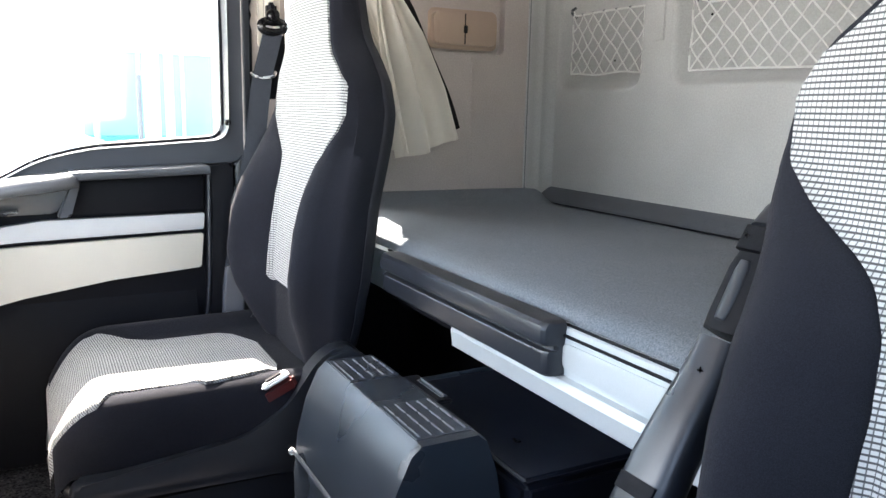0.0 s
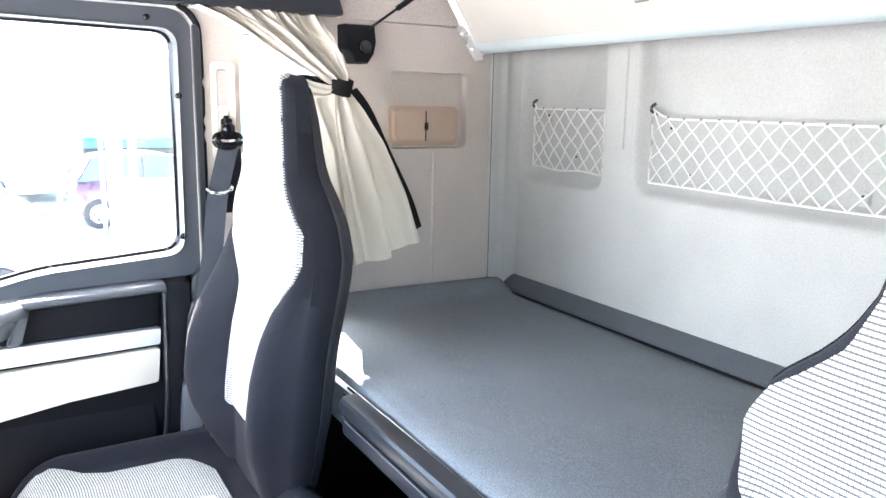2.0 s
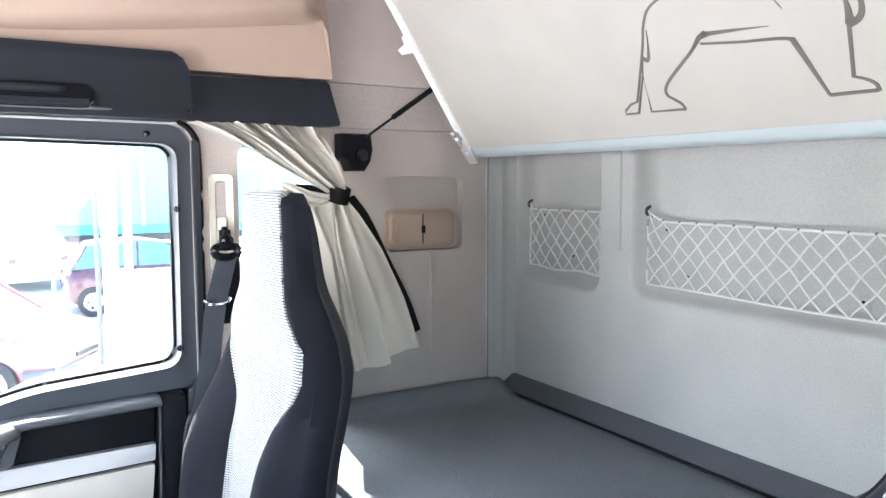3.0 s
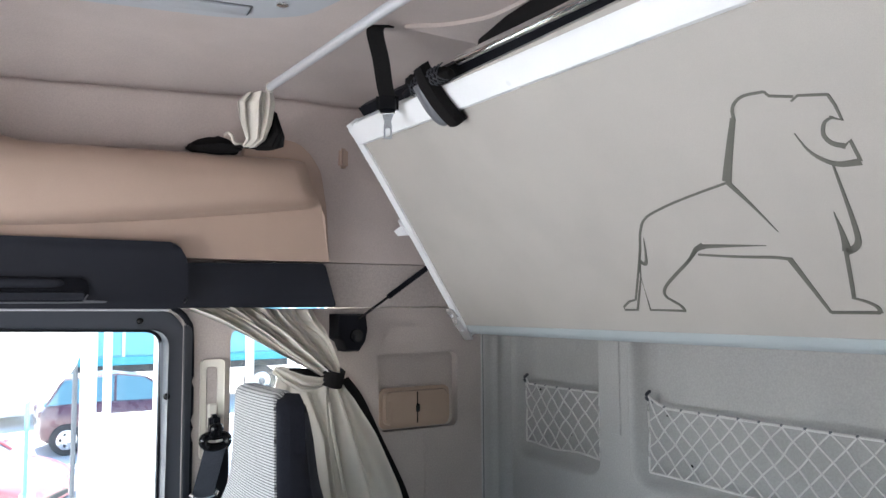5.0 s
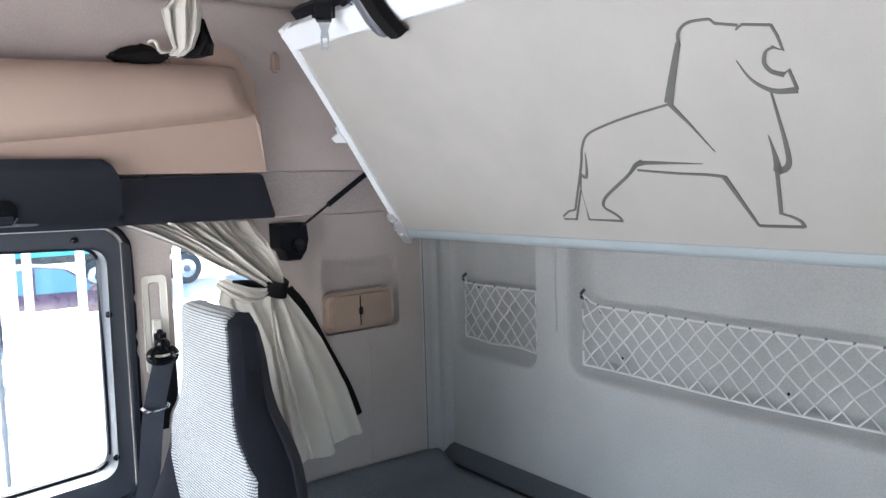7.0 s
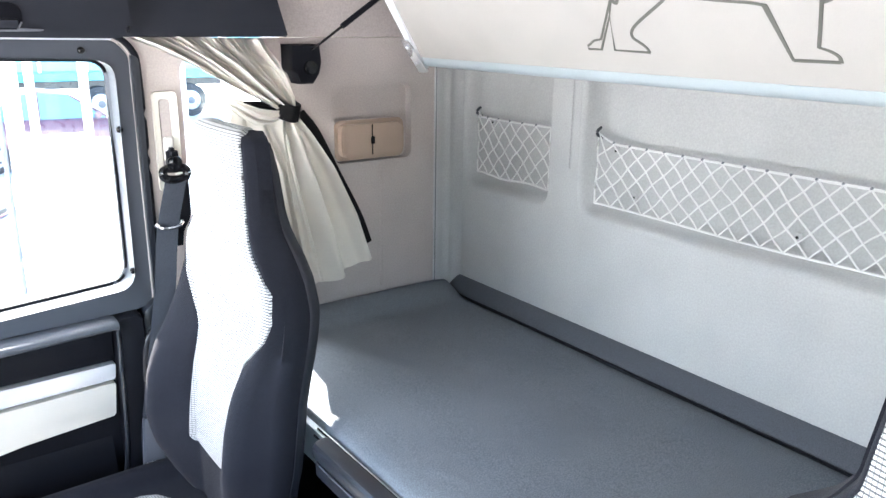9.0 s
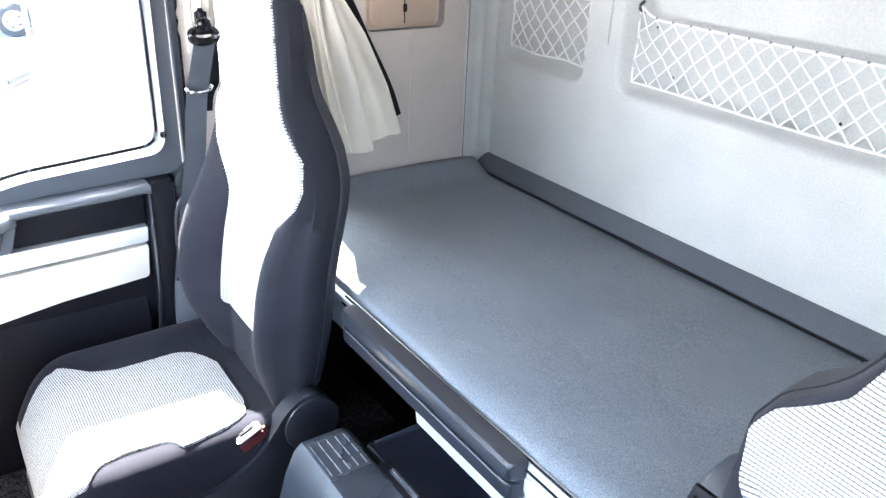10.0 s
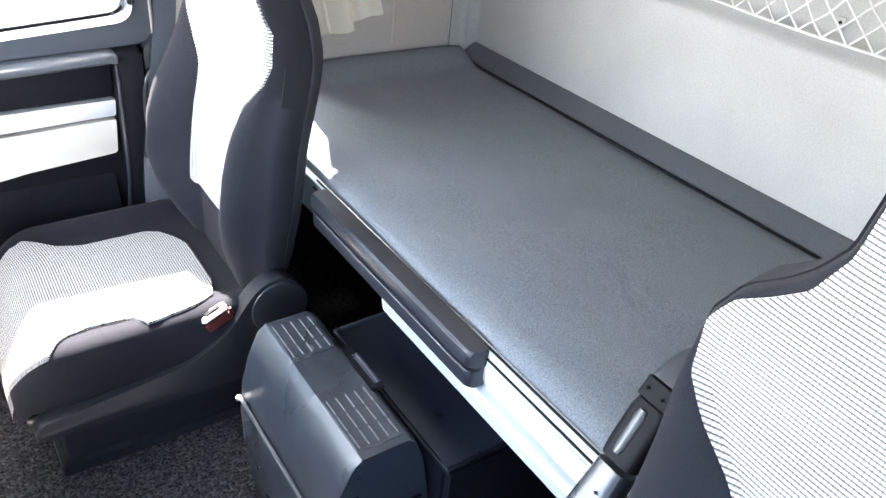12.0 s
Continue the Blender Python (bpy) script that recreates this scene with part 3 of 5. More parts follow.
shelf = thing("overhead_shelf", "beige plastic overhead shelf along the cab side", "shelf", (0.0, 2.12, 1.95))
secs = []
for x, k in ((-0.95, 1.0), (-0.1, 1.0), (0.06, 1.0), (0.12, 1.0), (0.18, 1.0), (0.24, 1.0), (0.45, 1.0), (0.66, 1.0), (0.755, 0.98), (0.765, 0.92), (0.800, 0.30), (0.815, 0.06), (0.820, 0.0)):
    up = 0.07 * min(1.0, max(0.0, (0.20 - x) / 0.22)) ** 1.5 - 0.020 * min(1.0, max(0.0, 1 - (x - 0.12) / 0.62))
    rz = 2.028 + 0.078 * min(1.0, max(0.0, (x - 0.1) / 0.7)) ** 1.3        # the ridge climbs a little towards the end
    secs.append([(x + sh, y, z) for y, z, sh in (
        (2.188, 1.956, 0.055), (2.130, 1.956, 0.060), (2.126, rz - 0.035, 0.045), (2.124, rz - 0.014, 0.035), (2.121 - 0.018 * k, rz - 0.007, 0.033), (2.12 - 0.050 * k, rz, 0.03), (2.12 - 0.064 * k, rz + 0.018, 0.022), (2.12 - 0.068 * k, 2.14, 0.01),
        (2.12 - 0.062 * k, 2.175 + 0.6 * up, 0.0), (2.12 - 0.046 * k, 2.200 + up, -0.008), (2.12 - 0.020 * k, 2.210 + up, -0.014), (2.135, 2.212 + up, -0.02), (2.14, 2.19, -0.02), (2.14, 2.0, 0.0), (2.188, 2.0, 0.02))])
part("tray_front", loft(secs), M_BEIGE, shelf, smooth=50)
part("end_flap", prism(rounded([(0.66, 1.96), (0.892, 1.960), (0.884, 2.10), (0.868, 2.195), (0.842, 2.236), (0.805, 2.268), (0.745, 2.274), (0.66, 2.25)], 0.02), 2.160, 2.1815, "y", bev=0.006), M_BEIGE, shelf)

# ---- lower bunk ----
bunk = thing("lower_bunk", "fixed lower bunk frame with a bright metal front board", "bunk", (1.1, 1.05, FLOOR))
part("base_board", box((1.12, 1.05, 0.915), (0.78, 2.26, 0.02), 0.004), M_BLACK, bunk)
part("front_board", loft([[(x, y, z) for x, z in ((0.700, 0.935), (0.697, 0.99), (0.700, 1.020), (0.712, 1.024), (0.714, 1.016), (0.722, 1.016), (0.724, 1.028), (0.734, 1.028), (0.740, 1.002), (0.740, 0.935))]
                          for y in (-0.08, 0.74, 1.20, 1.68, 2.12)]), M_FRONT, bunk, "white metal front board")
part("drawer_strip", loft([[(x + dx, y, z) for x, z in ((0.688, 0.906), (0.680, 0.912), (0.676, 0.940), (0.683, 0.950), (0.73, 0.950), (0.73, 0.906))]
                           for y, dx in ((-0.05, 0.004), (1.318, 0.0), (1.325, 0.004))]), M_FRONT, bunk, "white metal edge strip")
for x, z, y0 in ((0.6970, 1.0100, -0.07), (0.7060, 1.0235, -0.07)):
    part("groove_line", tube([(x, y0, z), (x, 1.66, z)], 0.0024, 6), M_BLACK, bunk)
part("wedge_gap", loft([[(0.6965, y, 0.972 - h), (0.6985, y, 0.972 - h), (0.6985, y, 0.972 + h), (0.6965, y, 0.972 + h)] for y, h in ((1.03, 0.004), (0.86, 0.0004))]), M_BLACK, bunk)
part("face_plate", prism(rounded([(-0.07, 0.954), (0.80, 0.954), (1.02, 0.962), (1.02, 1.000), (-0.07, 1.000)], 0.012), 0.6945, 0.698, "x", bev=0.001), M_FRONT, bunk, "white cover plate of the front board")
part("gap_shadow_strip", box((0.715, 1.05, 0.9505), (0.02, 1.9, 0.004)), M_BLACK, bunk)
RAIL = [(0.700, 0.948), (0.673, 0.949), (0.668, 0.953), (0.667, 0.957), (0.666, 0.984), (0.6675, 0.987), (0.678, 0.988), (0.679, 0.9955), (0.664, 0.997), (0.661, 1.000), (0.660, 1.004), (0.660, 1.018),
        (0.662, 1.025), (0.667, 1.030), (0.676, 1.032), (0.700, 1.032)]
rail = part("bumper_rail", loft([[(0.700 + (x - 0.700) * k, y, 0.990 + (z - 0.990) * (0.82 + 0.18 * k)) for x, z in RAIL]
                                 for y, k in ((1.019, 0.10), (1.020, 0.55), (1.024, 0.82), (1.030, 0.95), (1.038, 1.0), (1.20, 1.0), (1.40, 1.0), (1.590, 1.0), (1.600, 0.97), (1.607, 0.80), (1.611, 0.45))]), M_GREY, bunk, "dark grey plastic bumper rail", smooth=25)
part("ridge_line", tube([(0.6655, 1.055, 0.986), (0.6655, 1.58, 0.986)], 0.0016, 6), M_GREY2, rail)

def smooth_step(t):
    t = min(1.0, max(0.0, t))
    return t * t * (3 - 2 * t)


HALF = [(0.724, 0.995), (0.714, 1.010), (0.712, 1.022), (0.717, 1.036), (0.731, 1.045), (0.76, 1.050), (0.80, 1.0525), (0.86, 1.0535), (0.93, 1.054), (1.00, 1.054), (1.08, 1.054), (1.16, 1.0535), (1.25, 1.053), (1.33, 1.052), (1.40, 1.051), (1.433, 1.048), (1.4405, 1.038), (1.4425, 1.02), (1.4425, 0.93), (0.74, 0.93)]
secs = []
for k in range(121):
    y = -0.10 + k * 2.296 / 120
    e = (0.0 if 0 < k < 120 else 0.006) - 0.036 * smooth_step((y - 2.06) / 0.11)
    row = []
    for x, z in HALF:
        soft = max(0.0, 1.0 - abs(x - 0.78) / 0.12) * max(0.0, 1.0 - abs(y - 0.85) / 0.35)
        crease = 0.004 * soft * math.sin(60 * (x + 0.35 * y)) if z > 1.03 else 0.0
        row.append((x + (0.0025 * math.sin(9 * y) if x < 0.74 else 0.0), y, z - e + (0.0025 * noise.noise((x * 4, y * 3, 1.7)) + crease if z > 1.0 else 0.0)))
    secs.append(row)
mattress = thing("mattress", "dark grey fabric-covered bunk mattress", "mattress", (1.08, 1.04, 0.93))
part("cover", loft(secs), M_MATTRESS, mattress, smooth=60)
part("front_piping", tube([(0.7135 + 0.0025 * math.sin(9 * y), y, 1.009) for y in np.linspace(-0.08, 2.16, 50)], 0.004, 6), M_SEAT, mattress)
bol = []
for k in range(9):
    y = -0.10 + k * 2.292 / 8
    bol.append([(x, y, z) for x, z in ((1.4485, 0.93), (1.4485, 1.040), (1.4515, 1.050), (1.458, 1.057), (1.475, 1.073), (1.488, 1.086), (1.4945, 1.090), (1.4945, 0.93))])
bolster = thing("bolster", "narrow dark grey padded strip along the rear wall", "cushion", (1.47, 1.04, 0.93))
part("cover", loft(bol), M_BOLSTER, bolster, smooth=60)
part("piping", tube([(1.4475, -0.08, 1.0475), (1.4475, 2.18, 1.0475)], 0.0025, 6), M_BLACK, bolster)

# ---- upper bunk, folded up against the roof ----
# u runs along the cab (y), v up the board's slope, w out of its lower face
B_UP = Vector((-0.6386, 0.0, 0.7695))
B_OUT = Vector((-0.7695, 0.0, -0.6386))
B_ORG = Vector((1.25, 0.0, 1.831))


def on_board(u, v, w):
    return B_ORG + Vector((0, u, 0)) + B_UP * v + B_OUT * w


upper = thing("upper_bunk", "folded upper bunk with a cream underside board and white metal edges", "bunk", tuple(on_board(1.0, 0.0, -0.05)))
part("board", prism([(-0.045, -0.083), (2.108, -0.083), (2.035, 0.27), (1.965, 0.585), (-0.045, 0.585)], -0.02, 0.0, to=on_board), M_BOARD, upper, "cream underside board")
part("top_rail", loft([[on_board(u, v + dv, w) for v, w in ((0.532, -0.03), (0.532, 0.004), (0.538, 0.010), (0.578, 0.010), (0.590, 0.002), (0.590, -0.03))] for u, dv in ((-0.05, -0.030), (0.8, -0.020), (1.5, -0.008), (1.992, 0.004))]), M_WHITE, upper, "white metal edge rail")
part("bottom_lip", loft([[on_board(u, v, w) for v, w in ((-0.060, -0.02), (-0.060, 0.0015), (-0.075, 0.004), (-0.092, 0.0), (-0.103, -0.012), (-0.103, -0.03))] for u in (-0.05, 1.0, 2.125)]), M_BLUE, upper, "pale bluish lower edge")
part("side_rail", loft([[on_board(u + du, v, w) for du, w in ((-0.024, -0.02), (-0.024, 0.006), (0.0, 0.008), (0.006, 0.0), (0.006, -0.03))]
                        for u, v in ((2.134, -0.100), (2.092, 0.10), (2.052, 0.27), (2.018, 0.43), (1.990, 0.597))]), M_WHITE, upper, "white metal side edge")
hinge = part("hinge_plate", prism(rounded([(2.098, -0.105), (2.143, -0.108), (2.132, 0.010), (2.096, 0.008)], 0.006), 0.008, 0.012, to=on_board), M_ALU, upper)
for v in (-0.069, -0.016):
    c = on_board(2.119, v, 0.012)
    part("bolt", box(tuple(c), (0.012, 0.012, 0.012), 0.004), M_SILVER, hinge)
part("hook", loft([[on_board(2.05 + du, 0.285 + dv, w) for du, dv in ((0.0, -0.02), (0.055, -0.016), (0.058, 0.0), (0.012, 0.008), (0.0, 0.03))] for w in (-0.004, 0.012)]), M_WHITE, upper, "white latch hook")
part("rear_frame", loft([[on_board(u, v + dv, w) for v, w in ((0.50, -0.06), (0.50, -0.032), (0.616, -0.032), (0.616, -0.06))] for u, dv in ((-0.045, -0.030), (0.8, -0.020), (1.5, -0.008), (1.96, 0.0))]), M_BLACK, upper)
part("tube_rail", tube([on_board(u, 0.621 + dv, -0.022) for u, dv in ((-0.04, -0.030), (0.8, -0.020), (1.50, -0.009))], 0.010, 12), M_CHROME, upper, "bright metal tube along the bunk edge")
part("dark_padding", loft([[on_board(u, v * k + 0.30 * (1 - k), w * (0.5 + 0.5 * k)) for v, w in ((-0.05, -0.022), (0.50, -0.062), (0.575, -0.050), (0.625, -0.062), (0.655, -0.095), (0.645, -0.14), (0.02, -0.14))] for u, k in ((-0.04, 1.0), (0.5, 1.0), (0.95, 0.995), (1.10, 0.985), (1.25, 0.965), (1.40, 0.94), (1.50, 0.90))]), M_CURTAIN2, upper, "black mattress of the upper bunk", smooth=60)

# printed emblem: plain grey strokes
emblem = part("emblem", bmesh.new(), M_EMBLEM, upper, "angular grey line emblem")
STROKES = [        # points, width at both ends, drawn as a curve
    ([(1.053, 0.259), (1.130, 0.246), (1.200, 0.231), (1.252, 0.214), (1.282, 0.186), (1.304, 0.152), (1.325, 0.122)], 0.004, 0.005, True),
    ([(1.325, 0.122), (1.396, 0.026), (1.416, 0.022), (1.440, 0.008), (1.444, -0.001), (1.408, -0.001), (1.346, 0.083), (1.373, -0.001), (1.286, -0.003)], 0.0045, 0.0055, False),
    ([(1.346, 0.083), (1.325, 0.122)], 0.002, 0.006, False),
    ([(1.286, -0.003), (1.290, 0.010), (1.302, 0.022), (1.312, 0.032), (1.309, 0.046), (1.290, 0.064), (1.250, 0.090), (1.215, 0.112), (1.182, 0.136)], 0.006, 0.006, True),
    ([(1.325, 0.120), (1.314, 0.114), (1.298, 0.140), (1.282, 0.174)], 0.010, 0.001, True),
    ([(1.213, 0.113), (1.182, 0.138), (1.163, 0.144)], 0.004, 0.013, False),
    ([(1.172, 0.143), (1.110, 0.139), (1.046, 0.134)], 0.009, 0.001, True),
    ([(1.184, 0.126), (1.110, 0.116), (1.045, 0.110), (1.015, 0.104)], 0.004, 0.006, True),
    ([(1.018, 0.106), (0.996, -0.006)], 0.010, 0.005, False),
    ([(0.996, -0.005), (0.919, -0.005)], 0.006, 0.006, False),
    ([(0.918, -0.006), (0.919, 0.006), (0.930, 0.016), (0.948, 0.024)], 0.007, 0.004, True),
    ([(0.948, 0.022), (0.936, 0.066), (0.924, 0.112)], 0.006, 0.006, False),
    ([(0.924, 0.112), (0.908, 0.118), (0.898, 0.132), (0.892, 0.165), (0.888, 0.200), (0.882, 0.260)], 0.012, 0.003, True),
    ([(0.922, 0.112), (0.918, 0.130), (0.915, 0.155), (0.913, 0.183)], 0.014, 0.001, True),
    ([(1.053, 0.259), (1.034, 0.215), (1.013, 0.158)], 0.009, 0.001, False),
    ([(1.054, 0.260), (1.036, 0.290), (1.012, 0.328), (0.990, 0.362)], 0.015, 0.008, True),
    ([(0.990, 0.358), (0.984, 0.376), (0.972, 0.387), (0.955, 0.392), (0.926, 0.390)], 0.005, 0.004, True),
    ([(0.926, 0.390), (0.922, 0.382), (0.890, 0.372)], 0.004, 0.004, False),
    ([(0.896, 0.366), (0.884, 0.372), (0.846, 0.363)], 0.003, 0.004, False),
    ([(0.846, 0.364), (0.843, 0.346), (0.843, 0.323), (0.857, 0.331)], 0.004, 0.004, False),
    ([(0.852, 0.330), (0.866, 0.325), (0.875, 0.308), (0.870, 0.293), (0.854, 0.284)], 0.003, 0.008, True),
    ([(0.856, 0.284), (0.845, 0.292), (0.844, 0.258)], 0.004, 0.005, False),
    ([(0.844, 0.257), (0.874, 0.259), (0.894, 0.272), (0.906, 0.290), (0.913, 0.318)], 0.010, 0.001, True),
]
bm = bmesh.new()
for pts, wa, wb, curved in STROKES:
    if curved:
        pts = [(q[0], q[1]) for q in smooth_path([(u, v, 0.0) for u, v in pts])]
    secs = []
    for i, (u, v) in enumerate(pts):
        a, b = Vector(pts[max(i - 1, 0)]), Vector(pts[min(i + 1, len(pts) - 1)])
        d = (b - a).normalized()
        nr = Vector((-d.y, d.x)) * 1.05 * (wa + (wb - wa) * i / (len(pts) - 1)) / 2
        secs.append([on_board(u + nr.x, v + nr.y, 0.0004), on_board(u - nr.x, v - nr.y, 0.0004), on_board(u - nr.x, v - nr.y, 0.0012), on_board(u + nr.x, v + nr.y, 0.0012)])
    loft(secs, bm=bm)
bmesh.ops.recalc_face_normals(bm, faces=bm.faces[:])
bm.to_mesh(emblem.data)
bm.free()

# gas strut between wall and bunk
strut = thing("gas_strut", "black gas strut on a wall bracket that holds the bunk", "gas strut", (0.955, 2.19, 1.77))
part("bracket", loft([[(0.955 + x * k, y, 1.775 + z * k) for x, z in ((-0.045, 0.045), (0.04, 0.045), (0.045, 0.0), (0.038, -0.03), (0.02, -0.055), (-0.02, -0.055), (-0.03, -0.03), (-0.045, -0.02))]
                      for y, k in ((2.199, 1.0), (2.150, 1.0), (2.142, 0.92))]), M_BLACK, strut)
part("knob", disc((0.962, 2.137, 1.762), 0.018, 0.014, "y", 0.003), M_GLOSS, strut)
part("cylinder", tube([(1.052, 2.128, 1.865), (1.175, 2.112, 1.952)], 0.0075), M_BLACK, strut)
part("rod", tube([(0.968, 2.140, 1.805), (1.055, 2.128, 1.867)], 0.0035), M_GLOSS, strut)

# ---- small wall things ----
tray = thing("wall_tray", "beige flip tray set in a wall recess", "storage tray", (1.18, 2.2, 1.55))
part("cover", prism(rr(1.070, 1.510, 1.278, 1.601, 0.016), 2.178, 2.205, "y", bev=0.008), M_TRAY, tray)
part("rim", prism(rr(1.060, 1.498, 1.288, 1.611, 0.02), 2.196, 2.2015, "y", holes=[rr(1.071, 1.511, 1.277, 1.600, 0.016)]), M_TRAY, tray)
part("split_line", box((1.171, 2.1775, 1.555), (0.003, 0.002, 0.086)), M_BLACK, tray)
part("catch", box((1.172, 2.176, 1.554), (0.012, 0.006, 0.022), 0.002), M_GLOSS, tray)
part("finger_mark", prism(rr(1.076, 1.522, 1.090, 1.575, 0.005), 2.1765, 2.1782, "y", holes=[rr(1.078, 1.524, 1.088, 1.573, 0.004)]), M_TRAY, tray)

peg = thing("coat_peg", "small beige plastic coat peg", "coat hook", (0.94, 2.19, 2.245))
part("body", box((0.940, 2.180, 2.243), (0.026, 0.022, 0.055), 0.007), M_BEIGE, peg)

slot = thing("belt_height_adjuster", "cream belt height adjuster with a black belt guide", "seat belt", (0.595, 2.19, 1.6))
part("plate", prism(rr(0.570, 1.470, 0.628, 1.712, 0.012), 2.190, 2.1995, "y", bev=0.003, holes=[rr(0.585, 1.49, 0.612, 1.694, 0.008)]), M_CREAM, slot)
part("slide", prism(rr(0.586, 1.491, 0.611, 1.693, 0.008), 2.1935, 2.1985, "y"), M_SIDE, slot)
part("catch", box((0.598, 2.186, 1.575), (0.022, 0.012, 0.06), 0.003), M_CREAM, slot)
guide = part("guide", tube(smooth_path([(0.580, 2.150, 1.508), (0.571, 2.150, 1.514), (0.569, 2.150, 1.526), (0.580, 2.152, 1.533), (0.598, 2.154, 1.532), (0.614, 2.152, 1.533), (0.626, 2.150, 1.526), (0.624, 2.150, 1.514), (0.615, 2.150, 1.508), (0.597, 2.150, 1.506), (0.580, 2.150, 1.508)]), 0.0105, 10), M_GLOSS, slot, "black bow-shaped belt guide")
part("bolt_cap", disc((0.598, 2.148, 1.548), 0.017, 0.022, "y", 0.006, 20), M_GLOSS, guide)
part("neck", box((0.598, 2.165, 1.556), (0.026, 0.030, 0.050), 0.008), M_BLACK, guide)
belt = thing("seat_belt", "dark grey seat belt webbing hanging behind the seat", "seat belt", (0.5, 2.1, 0.8))
part("webbing", ribbon(smooth_path([(0.600, 2.150, 1.515), (0.582, 2.146, 1.45), (0.566, 2.140, 1.395), (0.556, 2.138, 1.33), (0.545, 2.136, 1.245), (0.530, 2.132, 1.17), (0.500, 2.126, 1.02), (0.474, 2.12, 0.88), (0.468, 2.115, 0.80)]), (0.96, -0.28, 0.06), 0.050, 0.003), M_BELT, belt)
part("return_strand", ribbon(smooth_path([(0.618, 2.172, 1.510), (0.620, 2.172, 1.45), (0.616, 2.170, 1.405), (0.596, 2.160, 1.375), (0.586, 2.150, 1.34)]), (0.96, -0.28, 0.06), 0.030, 0.003), M_BLACK, belt, "black return strand of the webbing")
part("ring", tube(smooth_path([(0.538, 2.140, 1.404), (0.548, 2.132, 1.396), (0.568, 2.130, 1.393), (0.590, 2.126, 1.398), (0.598, 2.130, 1.408)]), 0.0045, 8), M_CHROME, belt, "wire belt clip")
sheath = part("sheath", loft([[(0.470 + tilt + px * k, 2.112 + py - 0.28 * px * k, z) for px, py in rounded([(-0.026, -0.010), (0.026, -0.010), (0.026, 0.010), (-0.026, 0.010)], 0.006)]
                              for z, k, tilt in ((0.920, 0.92, 0.012), (0.915, 1.0, 0.011), (0.80, 0.98, 0.0), (0.775, 0.86, -0.002), (0.770, 0.66, -0.002), (0.735, 0.56, -0.004), (0.728, 0.40, -0.004))]), M_TRIM, belt, "grey plastic belt sheath", smooth=40)
part("sheath_collar", box((0.469, 2.101, 0.800), (0.050, 0.006, 0.008), 0.002), M_SILVER, sheath)



# ---- nets in the rear wall pockets ----
def net(y0, y1, z0, z1, cells_y, cells_z, sag, plates):
    """A cord net in the opening of a pocket: rim cord and crossing diagonals."""
    ob = thing("storage_net", "pale elastic cord net across a wall pocket", "storage net", (1.505, (y0 + y1) / 2, z0), "nets on the rear wall")

    def at(s, t):
        y = y1 + (y0 - y1) * s
        droop = sag * min(1.0, min(s, 1.05 - s) / 0.05) ** 0.6
        z = z0 + 0.003 * math.sin(3 * math.pi * s + 1) * (1 - t) + (z1 - droop - z0) * t
        return Vector((1.512 - 0.012 * math.sin(math.pi * min(1.0, max(0.0, s))) * t, y + 0.0025 * math.sin(9 * t + 20 * s) * math.sin(math.pi * t), z))
    part("rim_cord", tube([at(k / 40, 1.0) for k in range(41)], 0.0030, 6), M_NET, ob)
    part("lower_cord", tube([at(k / 40, 0.0) for k in range(41)], 0.0028, 6), M_NET, ob)
    for s in (0.0, 1.0):
        part("side_cord", tube([at(s, k / 10) for k in range(11)], 0.0028, 6), M_NET, ob)
    for way in (1, -1):
        for i in range(-cells_z, cells_y + 1):
            pts = []
            for k in range(cells_z * 6 + 1):
                t = k / (cells_z * 6)
                c = i + t * cells_z
                if way < 0:
                    c = cells_y - c
                if -0.001 <= c <= cells_y + 0.001:
                    p = at(c / cells_y, t)
                    p.x += 0.0012 * way + 0.0015 * math.sin(c * 5 + i)
                    p.z += 0.0018 * math.sin(3.1 * c + 2 * i)
                    pts.append(p)
            if len(pts) > 2:
                part("cord", tube(pts, 0.0021, 6), M_NET, ob)
    for k in range(1, cells_y):
        part("knot", box(tuple(at(k / cells_y, 1.0) + Vector((-0.001, 0, 0.001))), (0.006, 0.008, 0.007), 0.002), M_GREY2, ob)
    p = at(0.0, 1.0)
    part("hook", tube(smooth_path([p + Vector((0.012, 0, -0.015)), p + Vector((-0.005, 0.0, -0.006)), p + Vector((-0.006, 0.0, 0.004)), p + Vector((0.006, 0.0, 0.012))], 4), 0.0042, 6), M_GREY, ob, "dark grey metal net hook")
    for y, z in plates:
        pl = part("anchor_plate", box((1.5525, y, z), (0.006, 0.022, 0.032), 0.004), M_WALL, ob, "pale anchor plate")
        part("screw", box((1.549, y, z + 0.004), (0.005, 0.007, 0.007), 0.002), M_GLOSS, pl)
    return ob


net(1.805, 2.116, 1.436, 1.622, 6, 3, 0.014, [(2.095, 1.585), (1.83, 1.575), (1.96, 1.47)])
net(0.42, 1.632, 1.430, 1.616, 23, 3, 0.024, [(1.605, 1.565), (1.535, 1.455), (1.10, 1.452)])

# ---- curtains ----
cur = thing("side_curtain", "cream curtain gathered and tied beside the side window", "curtain", (0.85, 2.12, 1.65))


